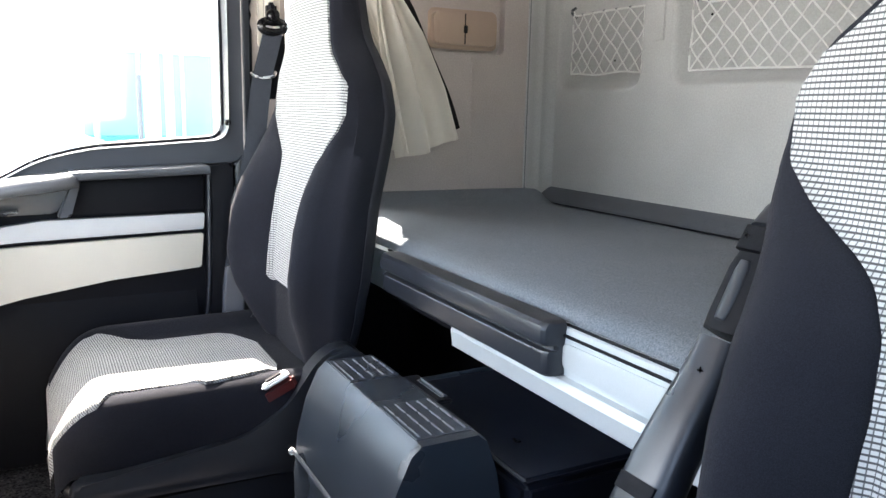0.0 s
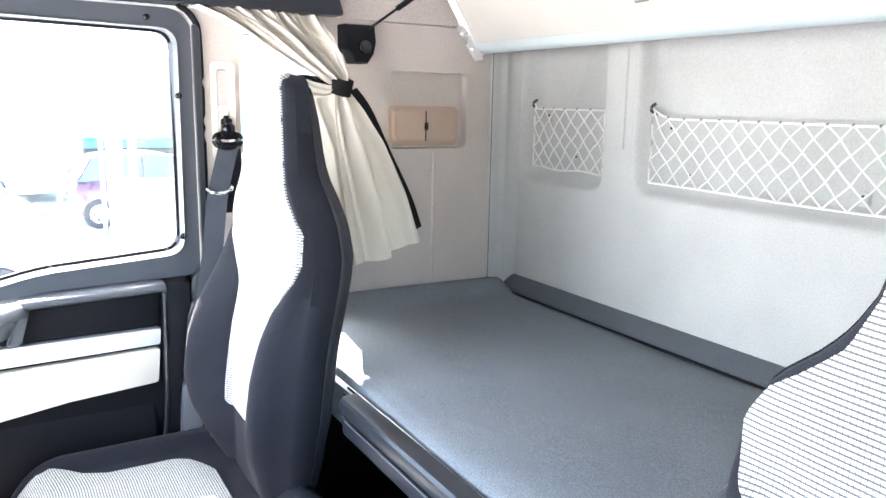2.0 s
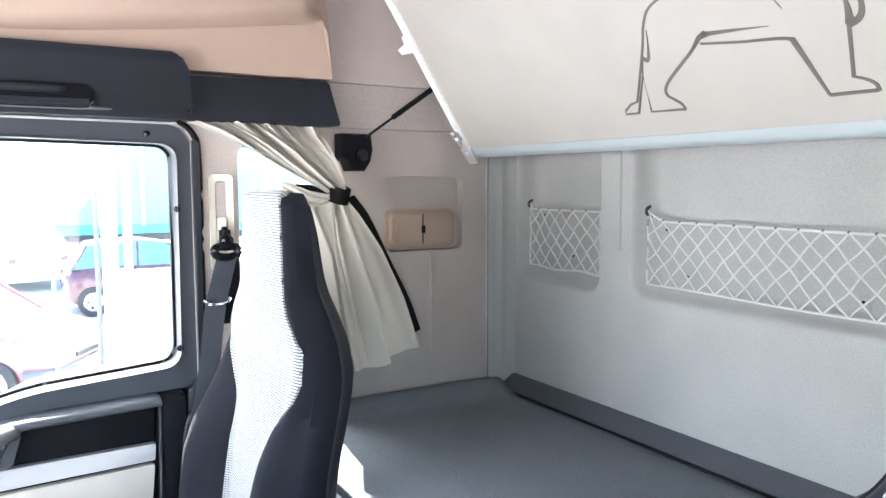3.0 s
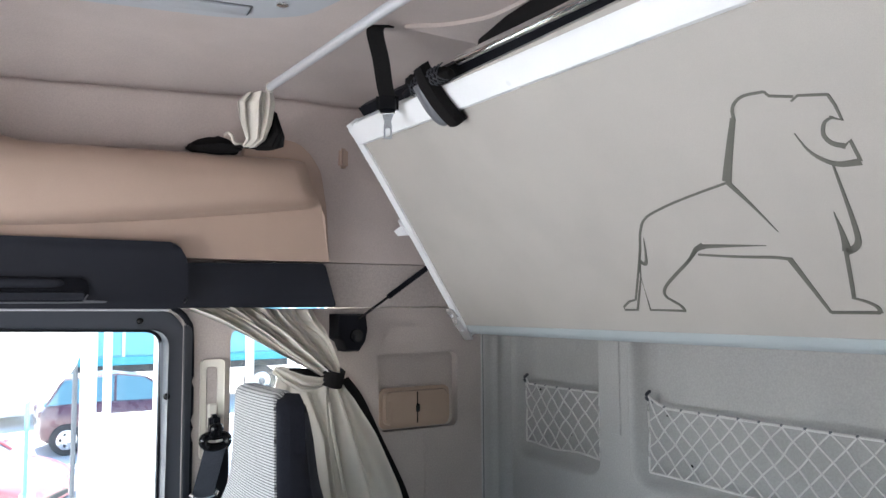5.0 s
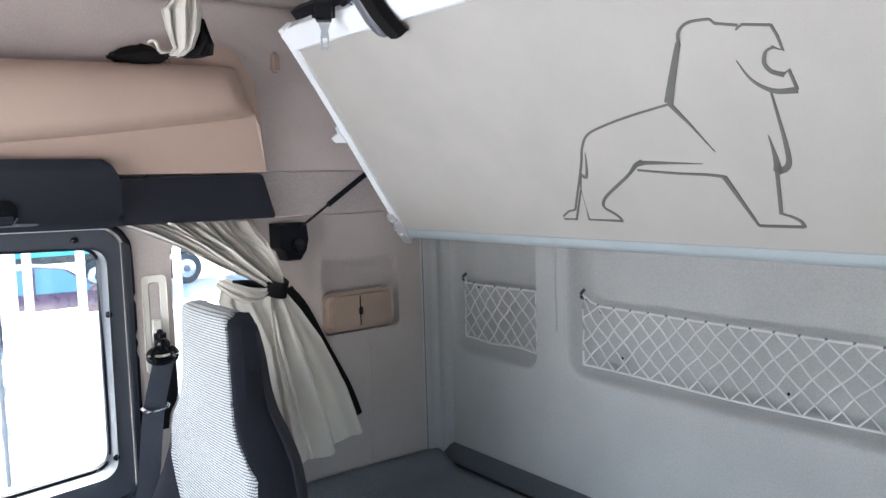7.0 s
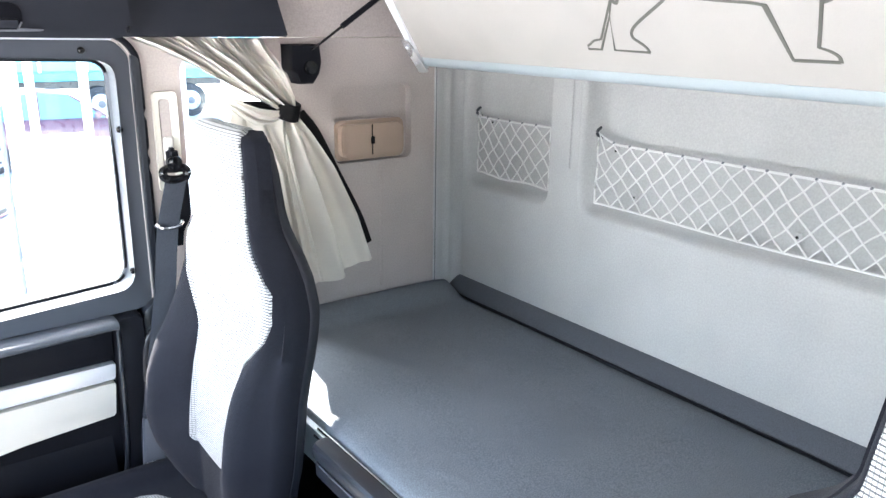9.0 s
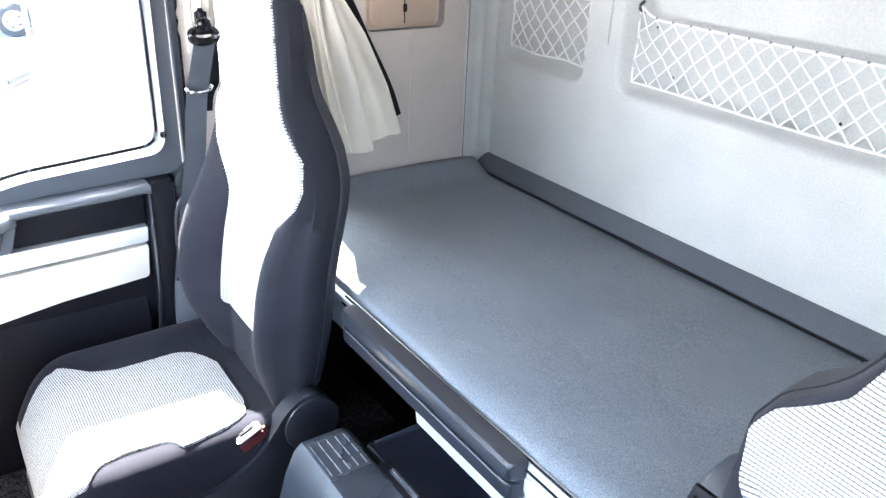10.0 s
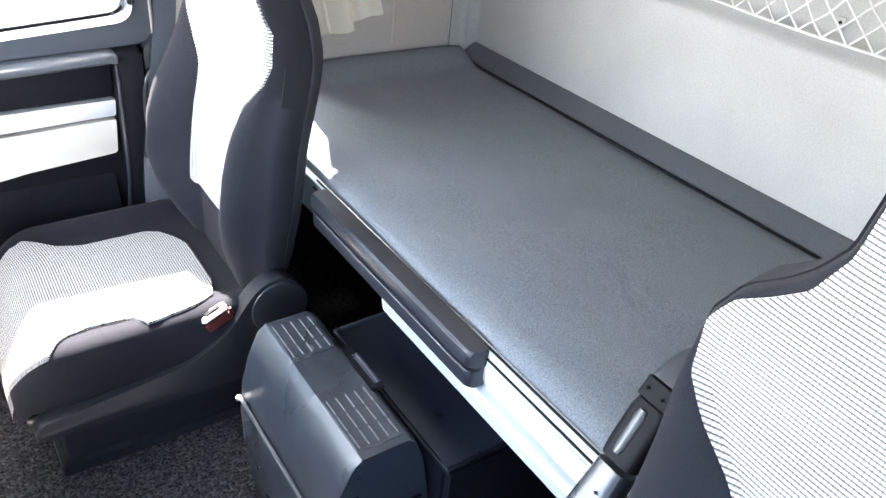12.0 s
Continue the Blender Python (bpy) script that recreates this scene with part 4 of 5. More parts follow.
def drape(rows, folds, n, thick, top_pleats=0.0, fine=0.35):
    """Cloth over rows of (x0, z0, x1, z1, y, fold depth, shift)."""
    rnd = random.Random(7)
    ph = [rnd.uniform(0, 6.28) for _ in range(6)]
    ks = np.linspace(0, 1, len(rows))
    tab = np.array(rows)
    secs = []
    for s in np.linspace(0, 1, 40):
        x0, z0, x1, z1, y, d, sh = [float(np.interp(s, ks, tab[:, c])) for c in range(7)]
        line = []
        for k in range(n + 1):
            t = k / n
            tt = t + 0.025 * math.sin(7 * t + ph[0]) + 0.018 * math.sin(17 * t + ph[1] + 2 * s)
            w = math.sin(2 * math.pi * folds * tt + sh) * (0.75 + 0.35 * math.sin(9 * t + ph[2])) + fine * math.sin(2 * math.pi * folds * 2.3 * tt + 2 * sh + 1)
            w += top_pleats * max(0.0, 1 - s / 0.42) * (math.sin(2 * math.pi * 13 * tt + ph[3]) + 0.4 * math.sin(2 * math.pi * 21 * tt + ph[4]))
            line.append((x0 + (x1 - x0) * t, y - d * w - 0.3 * d, z0 + (z1 - z0) * t + 0.25 * d * math.sin(5 * t + sh)))
        back = [(x, yy + thick, z) for x, yy, z in reversed(line)]
        secs.append(line + back)
    return loft(secs)


part("upper_drape", drape([(0.518, 1.838, 0.840, 1.836, 2.160, 0.010, 0.0), (0.575, 1.812, 0.846, 1.805, 2.150, 0.018, 0.9), (0.655, 1.768, 0.868, 1.775, 2.140, 0.024, 1.5), (0.745, 1.718, 0.888, 1.735, 2.130, 0.022, 2.3), (0.820, 1.682, 0.905, 1.690, 2.122, 0.016, 2.9), (0.862, 1.660, 0.908, 1.658, 2.12, 0.010, 3.3), (0.868, 1.645, 0.902, 1.640, 2.12, 0.008, 3.5)], 4.2, 190, 0.003, 1.7), M_CURTAIN, cur)
part("lower_drape", drape([(0.868, 1.652, 0.904, 1.645, 2.115, 0.008, 1.8), (0.856, 1.612, 0.928, 1.602, 2.105, 0.020, 2.0), (0.858, 1.50, 0.978, 1.510, 2.092, 0.030, 2.3), (0.880, 1.34, 1.044, 1.37, 2.085, 0.031, 2.6), (0.906, 1.190, 1.092, 1.238, 2.080, 0.026, 2.9)], 1.9, 84, 0.003, fine=0.10), M_CURTAIN, cur)
part("inner_layer", drape([(0.755, 1.692, 0.892, 1.655, 2.150, 0.004, 0.0), (0.744, 1.63, 0.895, 1.61, 2.158, 0.006, 0.6), (0.795, 1.50, 0.95, 1.49, 2.162, 0.007, 1.0), (0.828, 1.21, 1.00, 1.21, 2.162, 0.007, 1.5)], 2.3, 40, 0.003), M_CURTAIN, cur)
part("lower_lobe", drape([(0.728, 1.676, 0.736, 1.694, 2.125, 0.002, 0.0), (0.752, 1.650, 0.766, 1.684, 2.112, 0.006, 0.6), (0.790, 1.626, 0.806, 1.668, 2.104, 0.008, 1.2), (0.832, 1.626, 0.846, 1.660, 2.106, 0.006, 1.8), (0.866, 1.642, 0.872, 1.660, 2.11, 0.004, 2.2)], 1.6, 24, 0.003), M_CURTAIN, cur)
part("dark_fold", drape([(0.775, 1.676, 0.778, 1.686, 2.138, 0.001, 0.0), (0.795, 1.668, 0.801, 1.686, 2.132, 0.003, 0.5), (0.825, 1.655, 0.828, 1.682, 2.130, 0.003, 1.0), (0.864, 1.648, 0.868, 1.665, 2.126, 0.002, 1.5)], 1.2, 16, 0.003), M_CURTAIN2, cur)
part("fold_hem", tube(smooth_path([(0.866, 2.092, 1.600), (0.868, 2.070, 1.52), (0.900, 2.062, 1.36), (0.935, 2.060, 1.205)]), 0.004, 6), M_CURTAIN, cur)
part("tie_band", ribbon(smooth_path([(0.872, 2.150, 1.672), (0.860, 2.108, 1.662), (0.882, 2.090, 1.652), (0.908, 2.104, 1.652), (0.914, 2.15, 1.660)]), (0.25, 0, 1.0), 0.042, 0.005), M_CURTAIN2, cur, "black tie-back band")
part("dark_edge", ribbon(smooth_path([(0.908, 2.130, 1.645), (0.952, 2.13, 1.588), (1.012, 2.13, 1.47), (1.074, 2.13, 1.35), (1.106, 2.128, 1.262)]), (0.92, 0.0, 0.38), 0.058, 0.004), M_CURTAIN2, cur, "black curtain border strip")
part("edge_tip", box((1.108, 2.128, 1.252), (0.022, 0.012, 0.014), 0.004), M_CREAM, cur)

bun = thing("curtain_bundle", "gathered cream roof curtain hanging over the shelf", "curtain", (0.63, 1.95, 2.3))
part("cloth", drape([(0.590, 2.312, 0.652, 2.325, 1.925, 0.008, 0.0), (0.572, 2.290, 0.662, 2.30, 1.935, 0.014, 0.5), (0.586, 2.255, 0.664, 2.26, 1.955, 0.014, 1.0), (0.612, 2.222, 0.660, 2.228, 1.99, 0.010, 1.5), (0.615, 2.214, 0.650, 2.216, 2.03, 0.008, 2.0)], 2.6, 48, 0.004), M_CURTAIN, bun)
part("dark_lining", drape([(0.652, 2.29, 0.676, 2.29, 1.965, 0.006, 0.0), (0.655, 2.25, 0.700, 2.24, 1.985, 0.010, 0.5), (0.640, 2.222, 0.712, 2.222, 2.03, 0.008, 1.0), (0.60, 2.220, 0.70, 2.220, 2.07, 0.006, 1.5)], 2, 30, 0.004), M_CURTAIN2, bun)
bag = thing("dark_cloth", "crumpled black and beige cloth lying on the shelf", "cloth", (0.52, 2.13, 2.2))
part("fold", loft([[(x, 2.118 + 0.040 * math.cos(a), 2.222 + h * math.sin(a) + 0.006 * math.sin(5 * a + 40 * x)) for a in [2 * math.pi * k / 14 for k in range(14)]] for x, h in ((0.515, 0.002), (0.53, 0.010), (0.555, 0.020), (0.58, 0.026), (0.605, 0.018), (0.63, 0.006))]), M_CURTAIN2, bag, smooth=70)
part("beige_fold", tube(smooth_path([(0.585, 2.075, 2.246), (0.594, 2.070, 2.252), (0.603, 2.066, 2.244), (0.606, 2.064, 2.230), (0.616, 2.062, 2.226), (0.640, 2.055, 2.228)]), 0.006, 8, flat=0.7), M_CURTAIN, bag)

track = thing("curtain_rail", "pale metal curtain rail under the roof", "curtain rail", (0.64, 1.0, 2.34))
part("rail", tube(smooth_path([(0.640, 1.910, 2.330), (0.640, 1.65, 2.324), (0.640, 1.36, 2.318), (0.640, 1.18, 2.312), (0.640, 0.6, 2.306), (0.640, 0.0, 2.306)]), 0.0090, 12), M_SILVER, track)
part("track_slot", tube(smooth_path([(0.644, 1.895, 2.3235), (0.644, 1.65, 2.318), (0.644, 1.36, 2.312), (0.644, 1.18, 2.306), (0.644, 0.6, 2.300), (0.644, 0.0, 2.300)]), 0.0018, 6), M_GREY2, track)
part("rail_end", box((0.641, 1.914, 2.330), (0.016, 0.014, 0.022), 0.003), M_CREAM, track)
roofbox = thing("roof_console", "blue-grey roof console panel with a cover plate and screws", "roof console", (0.2, 1.1, 2.40))
part("panel", prism(rounded([(-0.75, -0.05), (0.63, -0.05), (0.63, 1.30), (0.606, 1.45), (0.582, 1.545), (0.532, 1.588), (0.46, 1.630), (-0.75, 1.88)], 0.045), 2.360, 2.419, "z", bev=0.012), M_CONSOLE, roofbox)
part("plate_gap", prism(rounded([(0.275, 1.643), (0.490, 1.596), (0.486, 1.550), (0.276, 1.587)], 0.004), 2.3585, 2.3605, "z"), M_GREY2, roofbox)
part("cover_plate", prism(rounded([(0.279, 1.639), (0.486, 1.593), (0.482, 1.554), (0.280, 1.591)], 0.004), 2.3560, 2.3586, "z", bev=0.001), M_CONSOLE, roofbox)
for x, y in ((0.526, 1.515), (0.176, 1.602)):
    part("screw", disc((x, y, 2.359), 0.011, 0.006, "z"), M_CHROME, roofbox)

strap = thing("bunk_strap", "black safety strap with a metal buckle tongue hanging from the roof", "strap", (0.78, 1.61, 2.405))
part("webbing", ribbon(smooth_path([(0.790, 1.640, 2.410), (0.768, 1.632, 2.405), (0.764, 1.636, 2.390), (0.790, 1.662, 2.350), (0.816, 1.696, 2.312), (0.832, 1.714, 2.290)]), (0.88, -0.47, 0.0), 0.035, 0.004), M_CURTAIN2, strap)
part("sheath", box((0.836, 1.720, 2.276), (0.048, 0.022, 0.044), 0.008, Matrix.Rotation(radians(-28), 3, "Z")), M_GLOSS, strap)
part("tongue", prism(rounded([(-0.015, 0.0), (0.015, 0.0), (0.007, -0.022), (0.009, -0.032), (0.009, -0.060), (-0.009, -0.060), (-0.009, -0.032), (-0.007, -0.022)], 0.003), -0.0015, 0.0015,
                     holes=[rr(-0.005, -0.055, 0.005, -0.036, 0.002)], to=lambda u, v, w: (0.838 + 0.88 * u + 0.47 * w, 1.722 - 0.47 * u + 0.88 * w, 2.258 + v)), M_CHROME, strap, "steel buckle tongue")

clamp = thing("bunk_catch", "black bunk catch wrapped in dark netting on the bunk edge", "catch", tuple(on_board(1.56, 0.60, 0.0)))
part("arm", tube([on_board(1.620, 0.612, 0.012), on_board(1.645, 0.606, 0.018), on_board(1.662, 0.604, 0.022)], 0.008, 8), M_BLACK, clamp)
part("lever", loft([[on_board(1.600 - 0.18 * (0.61 - v) + a * k, v, w + b) for a, b in ((-0.018, -0.012), (-0.019, 0.006), (-0.010, 0.014), (0.010, 0.014), (0.019, 0.006), (0.018, -0.012))]
                    for v, w, k in ((0.612, 0.016, 0.9), (0.590, 0.022, 1.0), (0.560, 0.027, 1.0), (0.535, 0.027, 0.95), (0.522, 0.024, 0.8), (0.514, 0.019, 0.5))]), M_GREY2, clamp, "grey plastic lever", smooth=60)
part("wrap", loft([[on_board(1.569 - 0.18 * (0.61 - v) + a * k, v, w + b) for a, b in ((-0.016, -0.014), (-0.016, 0.010), (-0.007, 0.016), (0.010, 0.015), (0.016, 0.008), (0.016, -0.014))]
                   for v, w, k in ((0.640, 0.010, 0.8), (0.610, 0.022, 1.0), (0.565, 0.028, 1.0), (0.530, 0.028, 0.95), (0.510, 0.025, 0.85), (0.505, 0.018, 0.6))]), M_CURTAIN2, clamp, "black cloth wrap", smooth=40)
part("netting", loft([[on_board(u, v + r * math.cos(a) + 0.002 * math.sin(7 * a + 60 * u), 0.006 + 1.0 * r * math.sin(a)) for a in [2 * math.pi * k / 16 for k in range(16)]]
                      for u, v, r in ((1.505, 0.600, 0.008), (1.520, 0.602, 0.015), (1.550, 0.606, 0.018), (1.585, 0.609, 0.017), (1.605, 0.611, 0.016), (1.625, 0.613, 0.019), (1.640, 0.615, 0.018), (1.648, 0.615, 0.008))]), M_CURTAIN2, clamp, smooth=60)
for k in range(9):
    u0 = 1.520 + 0.013 * k
    for d in (-1, 1):
        part("netting_cord", tube([on_board(u0 + d * 0.012 * (a - 1.3), 0.608 + 0.019 * math.cos(a), 0.007 + 0.021 * math.sin(a)) for a in (0.1, 0.5, 0.9, 1.3, 1.7, 2.1, 2.5)], 0.0014, 5), M_GREY, clamp)

# ---- seats ----
BACK_H = [0.0, 0.05, 0.12, 0.20, 0.30, 0.38, 0.45, 0.50, 0.55, 0.60, 0.645, 0.68, 0.705, 0.74, 0.82, 0.88, 0.897, 0.905]
BACK_W = [0.19, 0.205, 0.225, 0.238, 0.246, 0.252, 0.260, 0.266, 0.268, 0.264, 0.240, 0.198, 0.176, 0.156, 0.146, 0.140, 0.130, 0.112]
BACK_B = [0.02, 0.05, 0.085, 0.105, 0.100, 0.080, 0.050, 0.026, 0.010, 0.002, 0.0, 0.0, 0.0, 0.0, 0.0, 0.0, 0.0, 0.0]
BACK_T = [0.09, 0.11, 0.122, 0.128, 0.130, 0.132, 0.134, 0.135, 0.134, 0.131, 0.127, 0.122, 0.117, 0.110, 0.098, 0.085, 0.068, 0.045]
BACK_W_AISLE = [0.19, 0.205, 0.222, 0.234, 0.238, 0.238, 0.242, 0.244, 0.240, 0.226, 0.192, 0.160, 0.151, 0.147, 0.145, 0.138, 0.128, 0.110]
INS_H = [0.14, 0.16, 0.26, 0.34, 0.40, 0.44, 0.46, 0.50, 0.54, 0.60, 0.635, 0.66, 0.69, 0.74, 0.80, 0.86, 0.895]
INS_PASSENGER = [0.132, 0.138, 0.141, 0.145, 0.149, 0.160, 0.190, 0.232, 0.234, 0.221, 0.186, 0.154, 0.139, 0.134, 0.131, 0.127, 0.122]
INS_PASSENGER_FAR = [0.112, 0.120, 0.116, 0.108, 0.102, 0.106, 0.122, 0.174, 0.222, 0.236, 0.220, 0.190, 0.162, 0.141, 0.134, 0.129, 0.124]
INS_DRIVER = [0.110, 0.115, 0.116, 0.112, 0.118, 0.134, 0.152, 0.206, 0.244, 0.254, 0.234, 0.200, 0.166, 0.143, 0.136, 0.130, 0.124]
LUMBAR_H, LUMBAR_X = [0.0, 0.15, 0.35, 0.55, 0.75, 0.915], [0.0, -0.012, -0.010, 0.006, -0.010, -0.022]


def seat_uv(ob, fu, fv):
    uv = ob.data.uv_layers.new(name="weave")
    for lp in ob.data.loops:
        co = ob.data.vertices[lp.vertex_index].co
        uv.data[lp.index].uv = (fu(co), fv(co))


def cab_seat(cx, cy, cz, lean, label, aisle_edge, far_edge, aisle_width, near):
    """A bucket seat facing the windscreen. cx, cy, cz: foot of the backrest's front, on the cushion's top."""
    ob = thing("cab_chair", label, "seat", (cx, cy, FLOOR), "cab seats")
    turn = Matrix.Translation((cx, cy, cz)) @ Matrix.Rotation(radians(lean), 4, "Y")

    def lum(h):
        return lerp_table(h, LUMBAR_H, LUMBAR_X)

    def panel(h):
        """Middle and half width of the woven panel."""
        a, b = lerp_table(h, INS_H, aisle_edge), lerp_table(h, INS_H, far_edge)
        return (b - a) / 2, (a + b) / 2

    def shell_width(y, h):
        return lerp_table(h, BACK_H, aisle_width if y < 0 else BACK_W)

    def front(y, h):
        W, b = shell_width(y, h), lerp_table(h, BACK_H, BACK_B)
        e = lerp_table(h, INS_H, aisle_edge if y < 0 else far_edge)
        if y < 0:
            b *= near       # the worn bolster beside the aisle
        w0 = min(0.9 * e, W - 0.05)
        u = min(1.0, max(0.0, (abs(y) - w0) / (W - w0)))
        rise = math.sin(0.5 * math.pi * min(1.0, u / 0.62)) ** 1.3 - max(0.0, (u - 0.62) / 0.38) ** 2 * 0.9
        return lum(h) - b * rise + 0.022 * max(0.0, (u - 0.78) / 0.22) ** 2 + 0.010 * (abs(y) / W) ** 2

    def sunk(y, h):
        """The shell's front, a little hollow where the panel lies on it."""
        c, w = panel(h)
        return front(y, h) + 0.016 * min(1.0, max(0.0, (w - abs(y - c)) / 0.004)) * min(1.0, max(0.0, (h - 0.142) / 0.012))
    secs, cover = [], []
    for k in range(76):
        h = 0.905 * k / 75
        t, x0 = lerp_table(h, BACK_H, BACK_T), lum(h)
        c, w = panel(h)

        def across(edge, W):
            """Points from the middle to one side, close together where the panel ends."""
            edge = min(edge, W - 0.006)
            return [edge * i / 14 for i in range(1, 14)] + [edge - 0.003, edge + 0.0005] + [edge + (W - edge) * i / 8 for i in range(1, 9)]

        def rims(y):
            """The side of the shell, and the edge of its back cover."""
            W = shell_width(y, h)
            V = max(W, shell_width(y, max(0.0, h - 0.016))) if h < 0.8 else W       # the shoulder stands higher at the back
            rim = [(x0 + 0.03, W + 0.003), (x0 + 0.06, 0.5 * (V + W) + 0.004), (x0 + t * 0.6, V - 0.002), (x0 + t * 0.85, V - 0.016), (x0 + t * 0.96, V - 0.045), (x0 + t, V - 0.085)]
            outer = [(x0 + t * 0.64, V - 0.008), (x0 + t * 0.67, V - 0.0045), (x0 + t * 0.74, V - 0.0075), (x0 + t * 0.86, V - 0.0155), (x0 + t * 0.97, V - 0.044), (x0 + t + 0.004, V - 0.085)]
            return rim, outer
        plus, minus = across(c + w, shell_width(1, h)), across(w - c, shell_width(-1, h))
        (rim, outer), (rim_a, outer_a) = rims(1), rims(-1)
        ring = [(sunk(0.0, h), 0.0)] + [(sunk(y, h), y) for y in plus] + rim + [(x, -y) for x, y in reversed(rim_a)] + [(sunk(-y, h), -y) for y in reversed(minus)]
        secs.append([turn @ Vector((x, y, h)) for x, y in ring])
        if 4 < k < 73:
            inner, inner_a = [(x - 0.008, y * 0.94) for x, y in outer], [(x - 0.008, y * 0.94) for x, y in outer_a]
            ringc = outer + [(x, -y) for x, y in reversed(outer_a)] + [(x, -y) for x, y in inner_a] + [(x, y) for x, y in reversed(inner)]
            cover.append([turn @ Vector((x, y, h)) for x, y in ringc])
    shell = part("backrest", loft(secs), M_SEAT, ob, "dark cloth backrest shell with side bolsters", smooth=70)
    part("back_cover", loft(cover), M_BACK, shell, "dark grey textile back cover", smooth=60)
    secs = []
    for k in range(82):
        h = 0.140 + (0.890 - 0.140) * k / 74
        over = max(0, k - 74) / 7          # the last rows turn back over the top
        if over:
            h = 0.890 + 0.019 * math.sin(0.5 * math.pi * over)
        c, w = panel(h)
        w *= 1 - 0.20 * over ** 2
        lift = 0.007 if k else -0.006
        back = 0.040 * (1 - math.cos(0.5 * math.pi * over))
        rowf = []
        for j in range(25):
            q = -1 + j / 12
            rowf.append(turn @ Vector((front(c + w * q, min(h, 0.89)) - lift * (1 - 0.4 * q ** 10) + back, c + w * q, h)))
        rowb = [turn @ Vector((front(c + w * q, min(h, 0.89)) + 0.012 + back, c + w * q, h - 0.014 * over)) for q in (1, 0.5, 0, -0.5, -1)]
        secs.append(rowf + rowb)
    ins = part("backrest_insert", loft(secs), M_INSERT, ob, "light grey woven backrest panel", smooth=70)
    inv = turn.inverted()
    seat_uv(ins, lambda c: (inv @ c).y, lambda c: (inv @ c).z + 0.9 * max(0.0, (inv @ c).x + 0.004) * ((inv @ c).z > 0.88))

    # cushion
    secs = []
    for k in range(57):
        t = k / 56
        x = cx + 0.06 - 0.555 * t
        drop = 0.085 * max(0.0, (t - 0.78) / 0.22) ** 2.6
        bow = 0.245 - 0.050 * max(0.0, (t - 0.72) / 0.28) ** 2.6
        low = cz - 0.135 + 0.02 * max(0.0, (t - 0.8) / 0.2)
        prof = [(0.0, -0.008), (0.25, -0.008), (0.5, -0.007), (0.66, 0.004), (0.72, 0.014), (0.78, 0.022), (0.84, 0.026), (0.90, 0.024), (0.945, 0.014), (0.975, -0.004), (0.995, -0.030), (1.0, -0.055), (0.99, -0.090), (0.97, -0.118)]
        right = [(x, cy + bow * u, cz + v * (1 - 0.3 * t) - drop) for u, v in prof] + [(x, cy + bow * 0.93, low - 0.3 * drop)]
        left = [(x, 2 * cy - y, z) for x, y, z in reversed(right)]
        wide = 1.0 + 0.16 * min(1.0, max(0.0, (0.97 - t) / 0.2))       # fuller on the door side
        right = [(x, cy + (y - cy) * wide, z + (0.012 if 0.75 < (y - cy) / bow < 0.96 else 0.0)) for x, y, z in right]
        secs.append(right + left)
    part("cushion", loft(secs), M_SEAT, ob, "dark cloth seat cushion", smooth=70)
    secs = []
    for k in range(49):
        t = 0.20 + 0.795 * k / 48
        x = cx + 0.06 - 0.555 * t
        drop = 0.085 * max(0.0, (t - 0.78) / 0.22) ** 2.6
        bow = 0.245 - 0.050 * max(0.0, (t - 0.72) / 0.28) ** 2.6
        most = 0.94 * bow
        aisle = min(most, lerp_table(t, [0.20, 0.23, 0.28, 0.34, 0.50, 0.525, 0.545, 0.57, 0.70, 0.78, 0.86, 1.0], [0.09, 0.150, 0.190, 0.206, 0.218, 0.216, 0.176, 0.160, 0.152, 0.172, 0.226, 0.226]))
        outer = min(most, lerp_table(t, [0.20, 0.23, 0.28, 0.34, 0.60, 0.70, 0.80, 0.88, 1.0], [0.08, 0.120, 0.148, 0.160, 0.160, 0.172, 0.205, 0.226, 0.226]))
        upper_row = []
        for j in range(21):
            u = -1 + j / 10
            yy = (aisle if u < 0 else outer) * u
            v = lerp_table(abs(yy) / bow, [0, 0.25, 0.5, 0.66, 0.72, 0.78, 0.84, 0.90, 0.945, 0.975, 1.0], [-0.008, -0.008, -0.007, 0.004, 0.014, 0.022, 0.026, 0.024, 0.014, -0.004, -0.04])
            upper_row.append((x, cy + yy, cz + v * (1 - 0.3 * t) - drop + 0.007))
        lower_row = [(x, cy + yy, cz - 0.03 - drop) for yy in (outer, 0.0, -aisle)]
        secs.append(upper_row + lower_row)
    x = secs[-1][0][0]
    secs.append([(x - 0.009, y, z - 0.022) for _, y, z in secs[-1]])
    secs.append([(x - 0.010, y, z - 0.045) for _, y, z in secs[-2]])
    cins = part("cushion_insert", loft(secs), M_INSERT, ob, "light grey woven cushion panel", smooth=70)
    seat_uv(cins, lambda c: c.y, lambda c: c.x + 0.85 * c.z)

    # plastic shell, hip covers, suspension base
    for sgn in (-1, 1):
        y0 = cy + sgn * 0.226
        side_ = rounded([(cx - 0.475, cz - 0.165), (cx + 0.02, cz - 0.175), (cx + 0.10, cz - 0.10), (cx + 0.105, cz + 0.035), (cx + 0.05, cz + 0.085), (cx - 0.01, cz + 0.055), (cx - 0.075, cz - 0.035), (cx - 0.16, cz - 0.085), (cx - 0.47, cz - 0.125)], 0.03)
        hip = part("side_cover", prism(side_, y0 - sgn * 0.012, y0 + sgn * 0.030, "y", bev=0.008), M_GREY, ob, "dark grey plastic hip cover")
        part("cap", disc((cx + 0.045, y0 + sgn * 0.032, cz + 0.0), 0.066, 0.008, "y", 0.004, 32), M_GREY, hip)
